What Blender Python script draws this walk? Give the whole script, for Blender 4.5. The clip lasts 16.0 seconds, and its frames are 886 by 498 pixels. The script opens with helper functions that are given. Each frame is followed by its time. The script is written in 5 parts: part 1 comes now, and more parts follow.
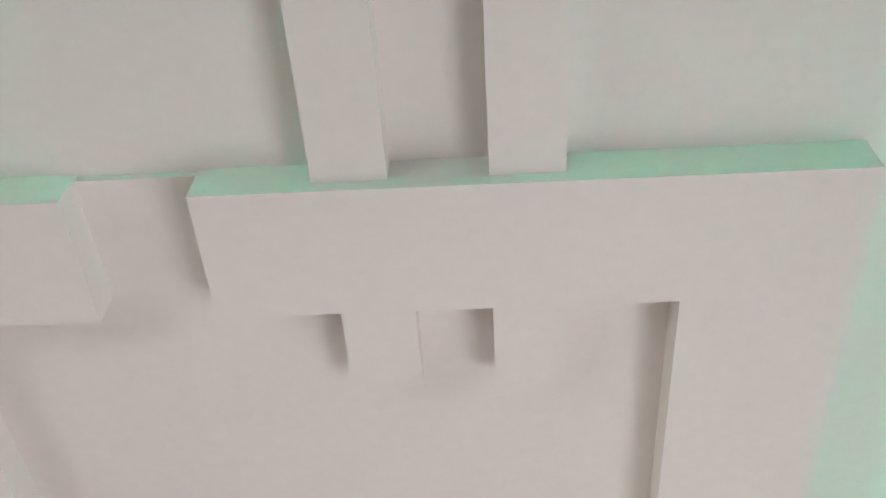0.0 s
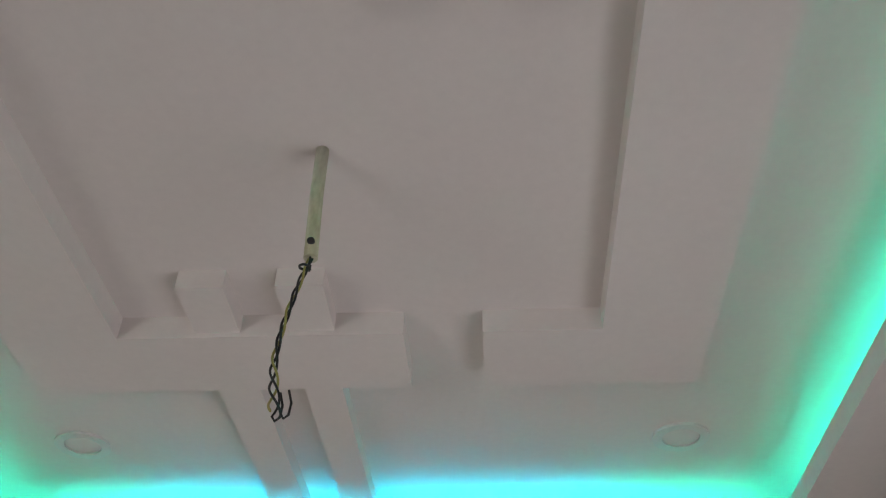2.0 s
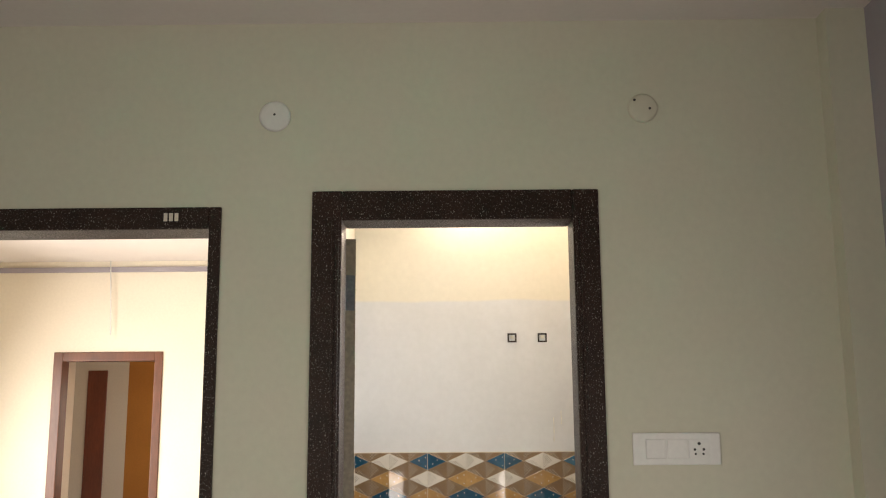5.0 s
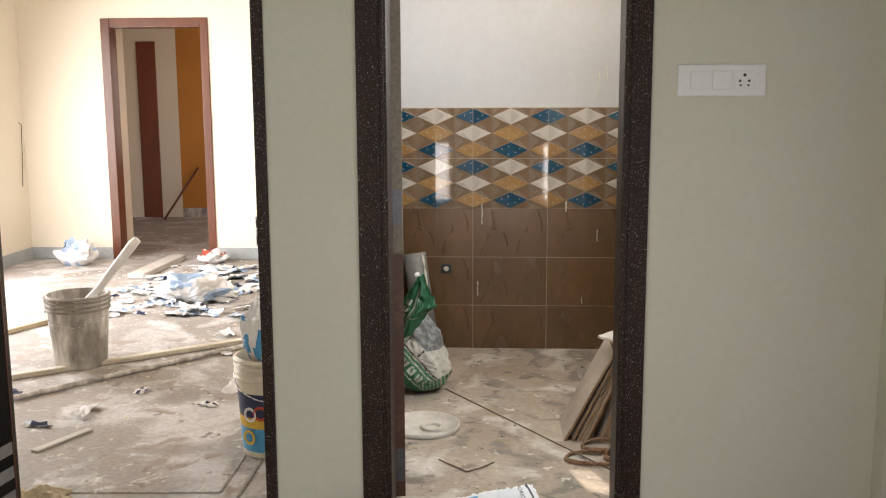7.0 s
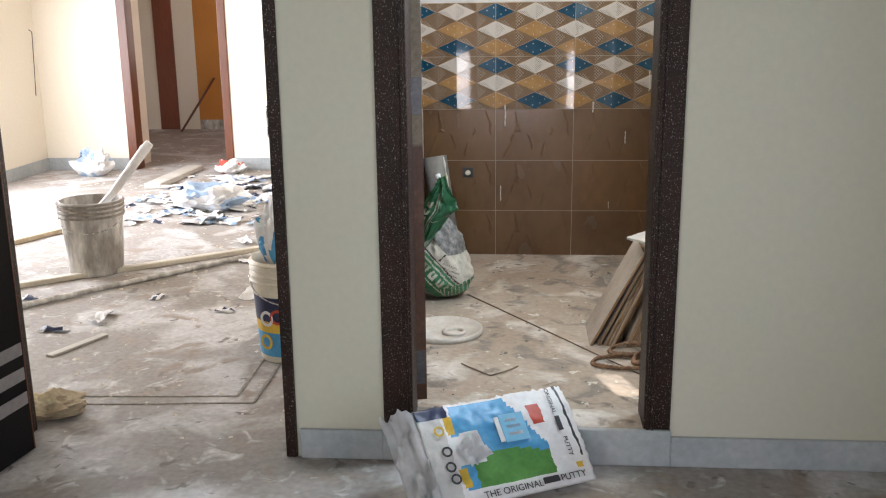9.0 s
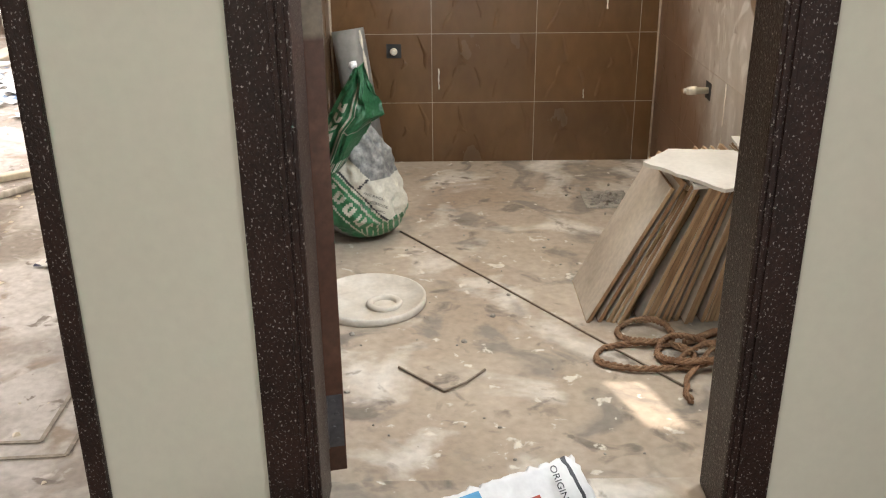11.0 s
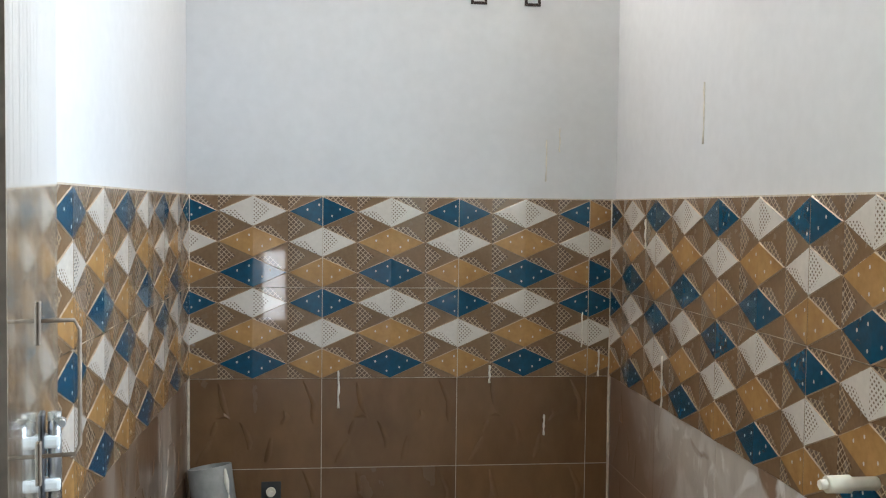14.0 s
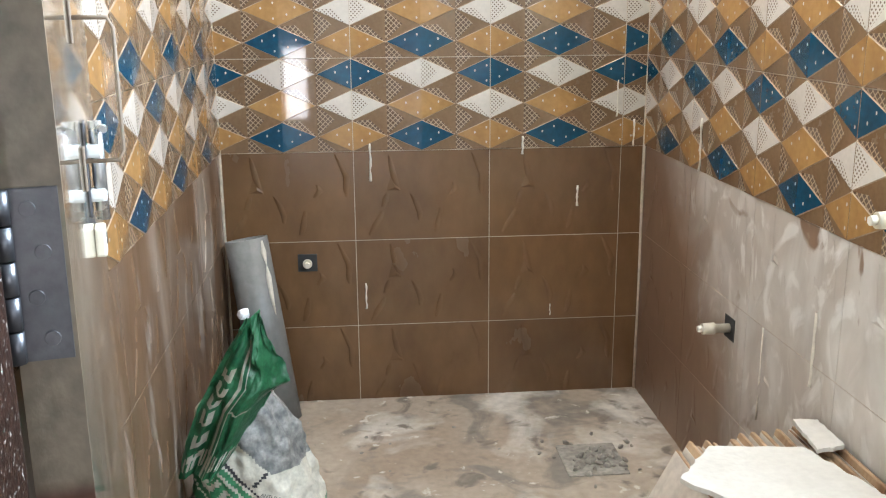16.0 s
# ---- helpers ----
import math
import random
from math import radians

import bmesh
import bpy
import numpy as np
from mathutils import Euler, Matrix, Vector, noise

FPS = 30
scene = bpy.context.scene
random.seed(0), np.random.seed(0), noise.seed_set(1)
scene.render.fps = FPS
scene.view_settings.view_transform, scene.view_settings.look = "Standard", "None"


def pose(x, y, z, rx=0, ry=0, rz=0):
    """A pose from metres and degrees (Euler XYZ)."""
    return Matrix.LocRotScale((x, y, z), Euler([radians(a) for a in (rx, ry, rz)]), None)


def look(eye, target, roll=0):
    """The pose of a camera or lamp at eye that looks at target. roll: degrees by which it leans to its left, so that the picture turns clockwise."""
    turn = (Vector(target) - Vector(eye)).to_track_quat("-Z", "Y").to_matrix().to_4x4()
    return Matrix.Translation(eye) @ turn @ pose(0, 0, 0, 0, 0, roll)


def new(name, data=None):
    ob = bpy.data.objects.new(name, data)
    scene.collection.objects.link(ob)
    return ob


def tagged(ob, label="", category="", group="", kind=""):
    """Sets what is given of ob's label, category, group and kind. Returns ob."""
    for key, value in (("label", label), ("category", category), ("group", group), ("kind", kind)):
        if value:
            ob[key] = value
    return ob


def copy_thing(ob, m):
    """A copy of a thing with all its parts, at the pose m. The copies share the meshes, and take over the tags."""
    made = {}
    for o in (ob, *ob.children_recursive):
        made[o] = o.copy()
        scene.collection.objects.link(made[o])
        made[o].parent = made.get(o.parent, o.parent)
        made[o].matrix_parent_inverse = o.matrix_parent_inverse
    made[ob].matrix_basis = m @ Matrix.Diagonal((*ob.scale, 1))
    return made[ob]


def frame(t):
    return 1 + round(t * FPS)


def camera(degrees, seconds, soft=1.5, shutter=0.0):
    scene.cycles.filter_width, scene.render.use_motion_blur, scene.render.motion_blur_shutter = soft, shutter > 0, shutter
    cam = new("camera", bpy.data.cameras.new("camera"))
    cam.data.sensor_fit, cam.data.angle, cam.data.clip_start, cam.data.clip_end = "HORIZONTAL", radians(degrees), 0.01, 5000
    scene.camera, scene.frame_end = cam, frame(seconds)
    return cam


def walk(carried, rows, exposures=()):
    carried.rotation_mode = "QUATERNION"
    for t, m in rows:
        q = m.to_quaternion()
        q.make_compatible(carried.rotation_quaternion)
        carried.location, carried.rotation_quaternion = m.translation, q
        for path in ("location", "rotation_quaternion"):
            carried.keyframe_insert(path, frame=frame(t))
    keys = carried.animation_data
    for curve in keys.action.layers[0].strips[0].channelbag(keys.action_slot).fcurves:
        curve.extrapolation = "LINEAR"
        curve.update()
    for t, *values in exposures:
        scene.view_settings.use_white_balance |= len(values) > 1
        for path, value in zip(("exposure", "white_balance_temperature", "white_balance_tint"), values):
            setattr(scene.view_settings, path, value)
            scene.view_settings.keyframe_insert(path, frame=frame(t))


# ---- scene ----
cam = camera(50.4, 16.0, soft=1.15)
PATH = [
    (0, (0.096, -5.935, 2.101), (-0.002, -4.766, 3.722), 1.6),
    (0.5, (0.103, -5.865, 2.063), (0.023, -4.613, 3.62), 0.5),
    (1, (0.114, -5.832, 2.02), (0.024, -4.496, 3.506), 1.0),
    (1.5, (0.122, -5.796, 1.985), (0.019, -4.353, 3.366), 1.2),
    (2, (0.125, -5.774, 1.96), (0.02, -4.231, 3.227), 1.0),
    (2.5, (0.133, -5.749, 1.919), (0.044, -4.119, 3.075), 0.7),
    (3, (0.124, -5.723, 1.884), (0.059, -4.008, 2.91), 0.2),
    (3.5, (0.129, -5.696, 1.837), (0.088, -3.896, 2.706), -0.3),
    (4, (0.135, -5.683, 1.784), (0.124, -3.821, 2.514), -0.9),
    (4.5, (0.152, -5.665, 1.757), (0.156, -3.744, 2.316), -1.0),
    (5, (0.145, -5.642, 1.701), (0.129, -3.674, 2.054), -0.4),
    (5.2, (0.146, -5.634, 1.681), (0.115, -3.653, 1.951), -0.2),
    (7.5, (0.141, -5.676, 1.443), (-0.047, -3.716, 1.095), -0.3),
    (8, (0.069, -5.648, 1.355), (-0.292, -3.707, 1.037), -0.3),
    (8.5, (0.084, -5.624, 1.386), (-0.356, -3.698, 1.077), -1.1),
    (9, (0.13, -5.515, 1.425), (-0.027, -3.579, 0.946), -0.7),
    (9.2, (0.137, -5.412, 1.414), (0.064, -3.501, 0.828), 0.1),
    (11.3, (-0.009, -3.85, 1.292), (0.034, -2.013, 0.501), -0.8),
    (11.5, (-0.013, -3.704, 1.29), (0.058, -1.875, 0.485), -1.1),
    (12, (0.004, -3.347, 1.292), (0.196, -1.486, 0.586), -0.2),
    (12.2, (-0.025, -3.225, 1.290), (0.212, -1.322, 0.718), 0.8),
    (12.5, (0.023, -3.165, 1.381), (0.242, -1.241, 0.882), 0.9),
    (13, (0.03, -3.122, 1.439), (0.287, -1.176, 1.054), 0.8),
    (13.5, (0.042, -3.118, 1.458), (0.287, -1.141, 1.282), 0.6),
    (14, (0.045, -3.112, 1.465), (0.27, -1.126, 1.379), 0.7),
    (14.5, (0.038, -3.098, 1.46), (0.244, -1.124, 1.212), 0.5),
    (15, (0.034, -3.092, 1.43), (0.237, -1.145, 1.021), 0.0),
    (15.5, (0.029, -3.081, 1.391), (0.238, -1.152, 0.906), -0.3),
    (16, (0.017, -3.076, 1.351), (0.19, -1.146, 0.856), -0.4),
]
walk(cam, [(t, look(eye, target, roll)) for t, eye, target, roll in PATH],
     exposures=[(0, 1.12, 6500, 14), (0.5, 0.95, 6600, 15), (1.0, 0.85, 6500, 15), (1.5, 0.5, 6500, 16), (2.5, -0.2, 6600, 16), (3.5, -0.35, 6700, 15), (4.5, -0.02, 7300, 14), (5.2, 0.06, 7500, 14), (7.3, 0.16, 6850, 15), (8.5, 0.19, 6700, 15), (9.2, 0.3, 6300, 14), (11.3, 0.65, 7000, 15), (12.3, 1.4, 6000, 12), (13.0, 1.05, 5800, 10), (13.5, 0.4, 5800, 9), (14.0, 0.0, 6000, 9), (14.5, 0.0, 6000, 9), (15.0, 0.22, 6000, 10), (16.0, 0.88, 6100, 11)])

# ---- world, sun, large lights ----
SUN_EL, SUN_TRAVEL = radians(54), (0.313, -0.95)
world = bpy.data.worlds.new("sky")
scene.world = world
world.use_nodes = True
wn, wl = world.node_tree.nodes, world.node_tree.links
sky = wn.new("ShaderNodeTexSky")
sky.sky_type = "NISHITA"
sky.sun_disc = False
sky.sun_elevation = SUN_EL
sky.sun_rotation = math.atan2(-SUN_TRAVEL[0], -SUN_TRAVEL[1])
wl.new(sky.outputs[0], wn["Background"].inputs[0])
wn["Background"].inputs[1].default_value = 0.13

sun_data = bpy.data.lights.new("sun", "SUN")
sun_data.energy, sun_data.angle, sun_data.color = 5.0, radians(0.4), (1.0, 0.95, 0.86)
sun = new("sun", sun_data)
sun.matrix_world = look((0, 0, 0), (SUN_TRAVEL[0], SUN_TRAVEL[1], -math.tan(SUN_EL)))


def area_lamp(name, x, y, z, target, w, h, watts, colour, spread=180):
    """Area lamp set in an opening: daylight, and fill light where the opening is added."""
    d = bpy.data.lights.new(name, "AREA")
    d.shape, d.size, d.size_y, d.energy, d.color, d.spread = "RECTANGLE", w, h, watts, colour, radians(spread)
    ob = new(name, d)
    ob.matrix_world = look((x, y, z), target)
    return ob


area_lamp("daylight_room", -4.72, 1.1, 1.25, (-2.2, 1.2, 0.2), 2.2, 2.2, 250, (0.96, 0.98, 1.0))
area_lamp("daylight_hall_side", 1.52, -5.1, 1.05, (0.0, -5.1, 0.95), 2.3, 2.0, 25, (1.0, 0.99, 1.0))
# added fill lamp, aimed at the door wall to brighten it and soften shadows
area_lamp("fill_hall_west", -2.74, -7.2, 1.4, (0.2, -2.6, 1.25), 1.4, 1.4, 13, (1.0, 0.98, 0.95), 80)
area_lamp("daylight_hall_back", 0.13, -8.74, 0.48, (0.13, -2.6, 0.75), 0.26, 0.85, 2.3, (1.0, 0.98, 0.97), 70)
area_lamp("daylight_toilet", 1.0, -2.12, 1.95, (-1, -2.25, 1.6), 0.45, 0.55, 50, (0.76, 0.90, 1.0))
# added fill lamp, high out of view, to brighten the east tiles
area_lamp("fill_toilet_high", 0.42, 0.03, 3.15, (1.3, -1.5, 1.0), 0.76, 0.36, 34, (1.0, 0.95, 0.86))


# ---- materials ----
def mat(name, base, second=None, scale=6.0, detail_scale=60.0, fine=0.25, rough=0.6, rough_var=0.1, bump=0.1, bump_scale=80.0,
        metal=0.0, coat=0.0, contrast=(0.35, 0.7), rand=0.0, stretch=(1, 1, 1), overlays=(), creases=0.0, spec=0.5, zsplit=None, world_space=False, region=None, lattice=None, coat_rough=0.13):
    """Two-scale mottled surface: broad patches between base and second, fine grain over them, bump."""
    m = bpy.data.materials.new(name)
    m.use_nodes = True
    n, l = m.node_tree.nodes, m.node_tree.links
    b = n["Principled BSDF"]
    second = second or tuple(c * 0.82 for c in base)
    co = n.new("ShaderNodeTexCoord")
    mp = n.new("ShaderNodeMapping")
    mp.inputs["Scale"].default_value = stretch
    geo = n.new("ShaderNodeNewGeometry")
    l.new(geo.outputs["Position"] if world_space else co.outputs["Object"], mp.inputs[0])
    vec = mp.outputs[0]
    if rand:
        oi = n.new("ShaderNodeObjectInfo")
        ad = n.new("ShaderNodeVectorMath")
        ad.operation = "MULTIPLY_ADD"
        l.new(oi.outputs["Random"], ad.inputs[0])
        ad.inputs[1].default_value = (37, 17, 53)
        l.new(vec, ad.inputs[2])
        vec = ad.outputs[0]
    big, small = n.new("ShaderNodeTexNoise"), n.new("ShaderNodeTexNoise")
    for tex, s, d in ((big, scale, 6), (small, detail_scale, 4)):
        tex.inputs["Scale"].default_value, tex.inputs["Detail"].default_value = s, d
        l.new(vec, tex.inputs["Vector"])
    ramp = n.new("ShaderNodeMapRange")
    ramp.inputs["From Min"].default_value, ramp.inputs["From Max"].default_value = contrast
    l.new(big.outputs["Fac"], ramp.inputs["Value"])
    mix = n.new("ShaderNodeMix")
    mix.data_type = "RGBA"
    mix.inputs["A"].default_value, mix.inputs["B"].default_value = (*base, 1), (*second, 1)
    l.new(ramp.outputs[0], mix.inputs["Factor"])
    colour = mix.outputs["Result"]
    for oc, oscale, lo, hi, warp in overlays:
        ot, orp, om = n.new("ShaderNodeTexNoise"), n.new("ShaderNodeMapRange"), n.new("ShaderNodeMix")
        ot.inputs["Scale"].default_value, ot.inputs["Detail"].default_value, ot.inputs["Distortion"].default_value = oscale, 8, warp
        orp.inputs["From Min"].default_value, orp.inputs["From Max"].default_value = lo, hi
        om.data_type = "RGBA"
        l.new(vec, ot.inputs["Vector"])
        l.new(ot.outputs["Fac"], orp.inputs["Value"])
        fac = orp.outputs[0]
        if region:
            dt, ra, rp, rm = n.new("ShaderNodeVectorMath"), n.new("ShaderNodeMath"), n.new("ShaderNodeMapRange"), n.new("ShaderNodeMath")
            dt.operation, ra.operation, rm.operation = "DOT_PRODUCT", "MULTIPLY_ADD", "MULTIPLY"
            l.new(geo.outputs["Position"], dt.inputs[0])
            dt.inputs[1].default_value = region[0]
            l.new(big.outputs["Fac"], ra.inputs[0])
            ra.inputs[1].default_value = 0.5
            l.new(dt.outputs["Value"], ra.inputs[2])
            rp.inputs["From Min"].default_value, rp.inputs["From Max"].default_value = region[1] + 0.02, region[1] + 0.62
            l.new(ra.outputs[0], rp.inputs["Value"])
            l.new(rp.outputs[0], rm.inputs[0])
            l.new(fac, rm.inputs[1])
            fac = rm.outputs[0]
        l.new(fac, om.inputs["Factor"])
        l.new(colour, om.inputs["A"])
        om.inputs["B"].default_value = (*oc, 1)
        colour = om.outputs["Result"]
    if zsplit:
        sx, zr, zm, zn = n.new("ShaderNodeSeparateXYZ"), n.new("ShaderNodeMapRange"), n.new("ShaderNodeMix"), n.new("ShaderNodeMath")
        l.new(co.outputs["Object"], sx.inputs[0])
        zn.operation = "MULTIPLY_ADD"
        zn.inputs[1].default_value = 0.05
        l.new(big.outputs["Fac"], zn.inputs[0])
        l.new(sx.outputs["Z"], zn.inputs[2])
        zr.inputs["From Min"].default_value, zr.inputs["From Max"].default_value = zsplit[0] + 0.015, zsplit[0] + 0.03
        l.new(zn.outputs[0], zr.inputs["Value"])
        zm.data_type = "RGBA"
        l.new(zr.outputs[0], zm.inputs["Factor"])
        l.new(colour, zm.inputs["A"])
        zm.inputs["B"].default_value = (*zsplit[1], 1)
        colour = zm.outputs["Result"]
    if lattice:
        # fine printed lattice: diagonal lines, or dots, at a set pitch
        lc, pitch, lo, hi, dots = lattice
        sp = n.new("ShaderNodeSeparateXYZ")
        l.new(co.outputs["Object"], sp.inputs[0])
        fold = []
        for sign in (1.0, -1.0):
            a1, a2, a3 = n.new("ShaderNodeMath"), n.new("ShaderNodeMath"), n.new("ShaderNodeMath")
            a1.operation, a2.operation, a3.operation = "MULTIPLY_ADD", "DIVIDE", "PINGPONG"
            l.new(sp.outputs["Z"], a1.inputs[0])
            a1.inputs[1].default_value = sign
            l.new(sp.outputs["X"], a1.inputs[2])
            l.new(a1.outputs[0], a2.inputs[0])
            a2.inputs[1].default_value = pitch
            l.new(a2.outputs[0], a3.inputs[0])
            a3.inputs[1].default_value = 0.5
            fold.append(a3)
        mx, lr, lm = n.new("ShaderNodeMath"), n.new("ShaderNodeMapRange"), n.new("ShaderNodeMix")
        if dots == 2:
            # lines with a diamond in every mesh
            inner = n.new("ShaderNodeMath")
            inner.operation = "MINIMUM"
            dd = n.new("ShaderNodeMath")
            dd.operation = "MINIMUM"
            l.new(fold[0].outputs[0], dd.inputs[0])
            l.new(fold[1].outputs[0], dd.inputs[1])
            pk = n.new("ShaderNodeMath")
            pk.operation = "PINGPONG"
            pk.inputs[1].default_value = 0.3
            l.new(dd.outputs[0], pk.inputs[0])
            l.new(pk.outputs[0], inner.inputs[0])
            inner.inputs[1].default_value = 0.5
            src = inner
        else:
            mx.operation = "MAXIMUM" if dots else "MINIMUM"
            l.new(fold[0].outputs[0], mx.inputs[0])
            l.new(fold[1].outputs[0], mx.inputs[1])
            src = mx
        l.new(src.outputs[0], lr.inputs["Value"])
        lr.inputs["From Min"].default_value, lr.inputs["From Max"].default_value = lo, hi
        lm.data_type = "RGBA"
        l.new(lr.outputs[0], lm.inputs["Factor"])
        lm.inputs["A"].default_value = (*lc, 1)
        l.new(colour, lm.inputs["B"])
        colour = lm.outputs["Result"]
    hsv = n.new("ShaderNodeHueSaturation")
    l.new(colour, hsv.inputs["Color"])
    val = n.new("ShaderNodeMapRange")
    val.inputs["From Min"].default_value, val.inputs["From Max"].default_value = 0.25, 0.75
    val.inputs["To Min"].default_value, val.inputs["To Max"].default_value = 1 - fine, 1 + fine
    l.new(small.outputs["Fac"], val.inputs["Value"])
    out = val.outputs[0]
    if rand:
        mm = n.new("ShaderNodeMath")
        mm.operation = "MULTIPLY_ADD"
        l.new(oi.outputs["Random"], mm.inputs[0])
        mm.inputs[1].default_value = rand
        l.new(val.outputs[0], mm.inputs[2])
        out = mm.outputs[0]
    l.new(out, hsv.inputs["Value"])
    l.new(hsv.outputs[0], b.inputs["Base Color"])
    rr = n.new("ShaderNodeMapRange")
    rr.inputs["To Min"].default_value, rr.inputs["To Max"].default_value = max(0.02, rough - rough_var), min(1, rough + rough_var)
    l.new(big.outputs["Fac"], rr.inputs["Value"])
    l.new(rr.outputs[0], b.inputs["Roughness"])
    b.inputs["Metallic"].default_value = metal
    b.inputs["Specular IOR Level"].default_value = spec
    b.inputs["Coat Weight"].default_value = coat
    b.inputs["Coat Roughness"].default_value = coat_rough
    if bump:
        bt, bp = n.new("ShaderNodeTexNoise"), n.new("ShaderNodeBump")
        bt.inputs["Scale"].default_value, bt.inputs["Detail"].default_value = bump_scale, 5
        l.new(vec, bt.inputs["Vector"])
        bp.inputs["Strength"].default_value, bp.inputs["Distance"].default_value = bump, 0.01
        height = bt.outputs["Fac"]
        if creases:
            wt, wv, vo, cr, ca = n.new("ShaderNodeTexNoise"), n.new("ShaderNodeVectorMath"), n.new("ShaderNodeTexVoronoi"), n.new("ShaderNodeMapRange"), n.new("ShaderNodeMath")
            wt.inputs["Scale"].default_value = 5.0
            wv.operation = "MULTIPLY_ADD"
            wv.inputs[1].default_value = (0.22, 0.22, 0.22)
            l.new(vec, wt.inputs["Vector"])
            l.new(wt.outputs["Color"], wv.inputs[0])
            l.new(vec, wv.inputs[2])
            vo.feature = "DISTANCE_TO_EDGE"
            vo.inputs["Scale"].default_value = 6.5
            l.new(wv.outputs[0], vo.inputs["Vector"])
            cr.inputs["From Max"].default_value = 0.16
            l.new(vo.outputs["Distance"], cr.inputs["Value"])
            ca.operation = "MULTIPLY_ADD"
            ca.inputs[1].default_value = creases
            l.new(cr.outputs[0], ca.inputs[0])
            l.new(bt.outputs["Fac"], ca.inputs[2])
            height = ca.outputs[0]
        l.new(height, bp.inputs["Height"])
        l.new(bp.outputs[0], b.inputs["Normal"])
    return m


def glow(name, colour, strength):
    m = bpy.data.materials.new(name)
    m.use_nodes = True
    b = m.node_tree.nodes["Principled BSDF"]
    b.inputs["Base Color"].default_value = (0.8, 0.8, 0.8, 1)
    b.inputs["Emission Color"].default_value = (*colour, 1)
    b.inputs["Emission Strength"].default_value = strength
    return m


M_HALL = mat("hall_wall_paint", (0.59, 0.575, 0.472), (0.555, 0.54, 0.437), 1.2, 40, 0.03, 0.55, 0.08, 0.03, 120)
M_SIDE = mat("mauve_wall_paint", (0.34, 0.31, 0.35), None, 1.2, 40, 0.03, 0.55, 0.08, 0.03, 120)
M_ROOM = mat("cream_wall_paint", (0.82, 0.755, 0.64), (0.79, 0.72, 0.60), 1.0, 40, 0.03, 0.6, 0.08, 0.03, 120)
M_WHITE = mat("ceiling_white", (0.76, 0.71, 0.68), (0.73, 0.68, 0.65), 1.5, 50, 0.02, 0.75, 0.05, 0.03, 100)
M_FLOOR = mat("dusty_cement_floor", (0.265, 0.235, 0.205), (0.33, 0.30, 0.275), 2.0, 40, 0.18, 0.75, 0.15, 0.35, 40, overlays=[((0.50, 0.485, 0.475), 2.2, 0.49, 0.62, 0.7), ((0.30, 0.25, 0.205), 3.8, 0.56, 0.67, 0.9), ((0.60, 0.58, 0.57), 9.0, 0.59, 0.74, 1.2), ((0.20, 0.175, 0.155), 13.0, 0.64, 0.70, 0.7)])
M_TFLOOR = mat("dusty_wet_room_floor", (0.40, 0.33, 0.262), (0.34, 0.27, 0.207), 2.4, 40, 0.14, 0.8, 0.1, 0.35, 40, overlays=[((0.30, 0.225, 0.165), 1.5, 0.48, 0.66, 0.6), ((0.215, 0.185, 0.155), 4.2, 0.54, 0.64, 1.1), ((0.57, 0.525, 0.47), 3.0, 0.54, 0.68, 0.5), ((0.17, 0.14, 0.115), 10.0, 0.59, 0.69, 0.6), ((0.58, 0.53, 0.46), 19.0, 0.64, 0.70, 0.4)])
# pale specks are putty splashes plus glare put into the paint colour
M_FRAME = mat("dark_brown_frame_paint", (0.016, 0.0075, 0.005), (0.027, 0.012, 0.008), 12, 150, 0.4, 0.42, 0.1, 0.25, 220, overlays=[((0.27, 0.245, 0.22), 240.0, 0.605, 0.675, 0.3), ((0.40, 0.37, 0.33), 90.0, 0.735, 0.755, 0.3)], spec=0.22, stretch=(1, 1, 0.75))
M_REDFRAME = mat("red_brown_wood_paint", (0.16, 0.055, 0.028), (0.11, 0.04, 0.022), 6, 60, 0.2, 0.35, 0.1, 0.1, 60, stretch=(1, 1, 0.15))
M_SKIRT = mat("grey_marble_skirting", (0.43, 0.45, 0.455), (0.34, 0.37, 0.385), 4, 40, 0.12, 0.4, 0.1, 0.08, 60)
M_BROWN = mat("brown_ceramic_tile", (0.160, 0.084, 0.037), (0.122, 0.063, 0.028), 4.0, 22, 0.16, 0.25, 0.08, 0.10, 14, coat=0.3, rand=0.08, contrast=(0.40, 0.68), stretch=(1.0, 1.0, 0.55))
M_STREAK = mat("streaked_brown_tile", (0.155, 0.093, 0.054), (0.120, 0.071, 0.041), 3.0, 14, 0.14, 0.3, 0.08, 0.12, 9, coat=0.2, creases=0.6, overlays=[((0.36, 0.29, 0.235), 4.0, 0.50, 0.72, 0.6), ((0.42, 0.36, 0.31), 11.0, 0.60, 0.70, 0.4)], stretch=(1.0, 1.0, 0.22), world_space=True)
M_SMEAR = mat("putty_smeared_brown_tile", (0.205, 0.122, 0.076), (0.175, 0.10, 0.062), 3.0, 14, 0.10, 0.40, 0.1, 0.10, 9, overlays=[((0.45, 0.39, 0.335), 1.3, 0.24, 0.48, 1.0), ((0.57, 0.525, 0.48), 2.4, 0.44, 0.60, 1.8), ((0.66, 0.62, 0.575), 5.0, 0.54, 0.64, 2.4), ((0.22, 0.135, 0.085), 3.0, 0.60, 0.64, 1.6)], stretch=(1.1, 1.1, 0.7), world_space=True, region=((0, -1, 1.0), 1.22))
M_DBROWN = mat("taupe_glaze", (0.205, 0.126, 0.068), (0.165, 0.099, 0.053), 12, 90, 0.12, 0.26, 0.05, 0.12, 22, coat=0.45, coat_rough=0.035, spec=0.25)
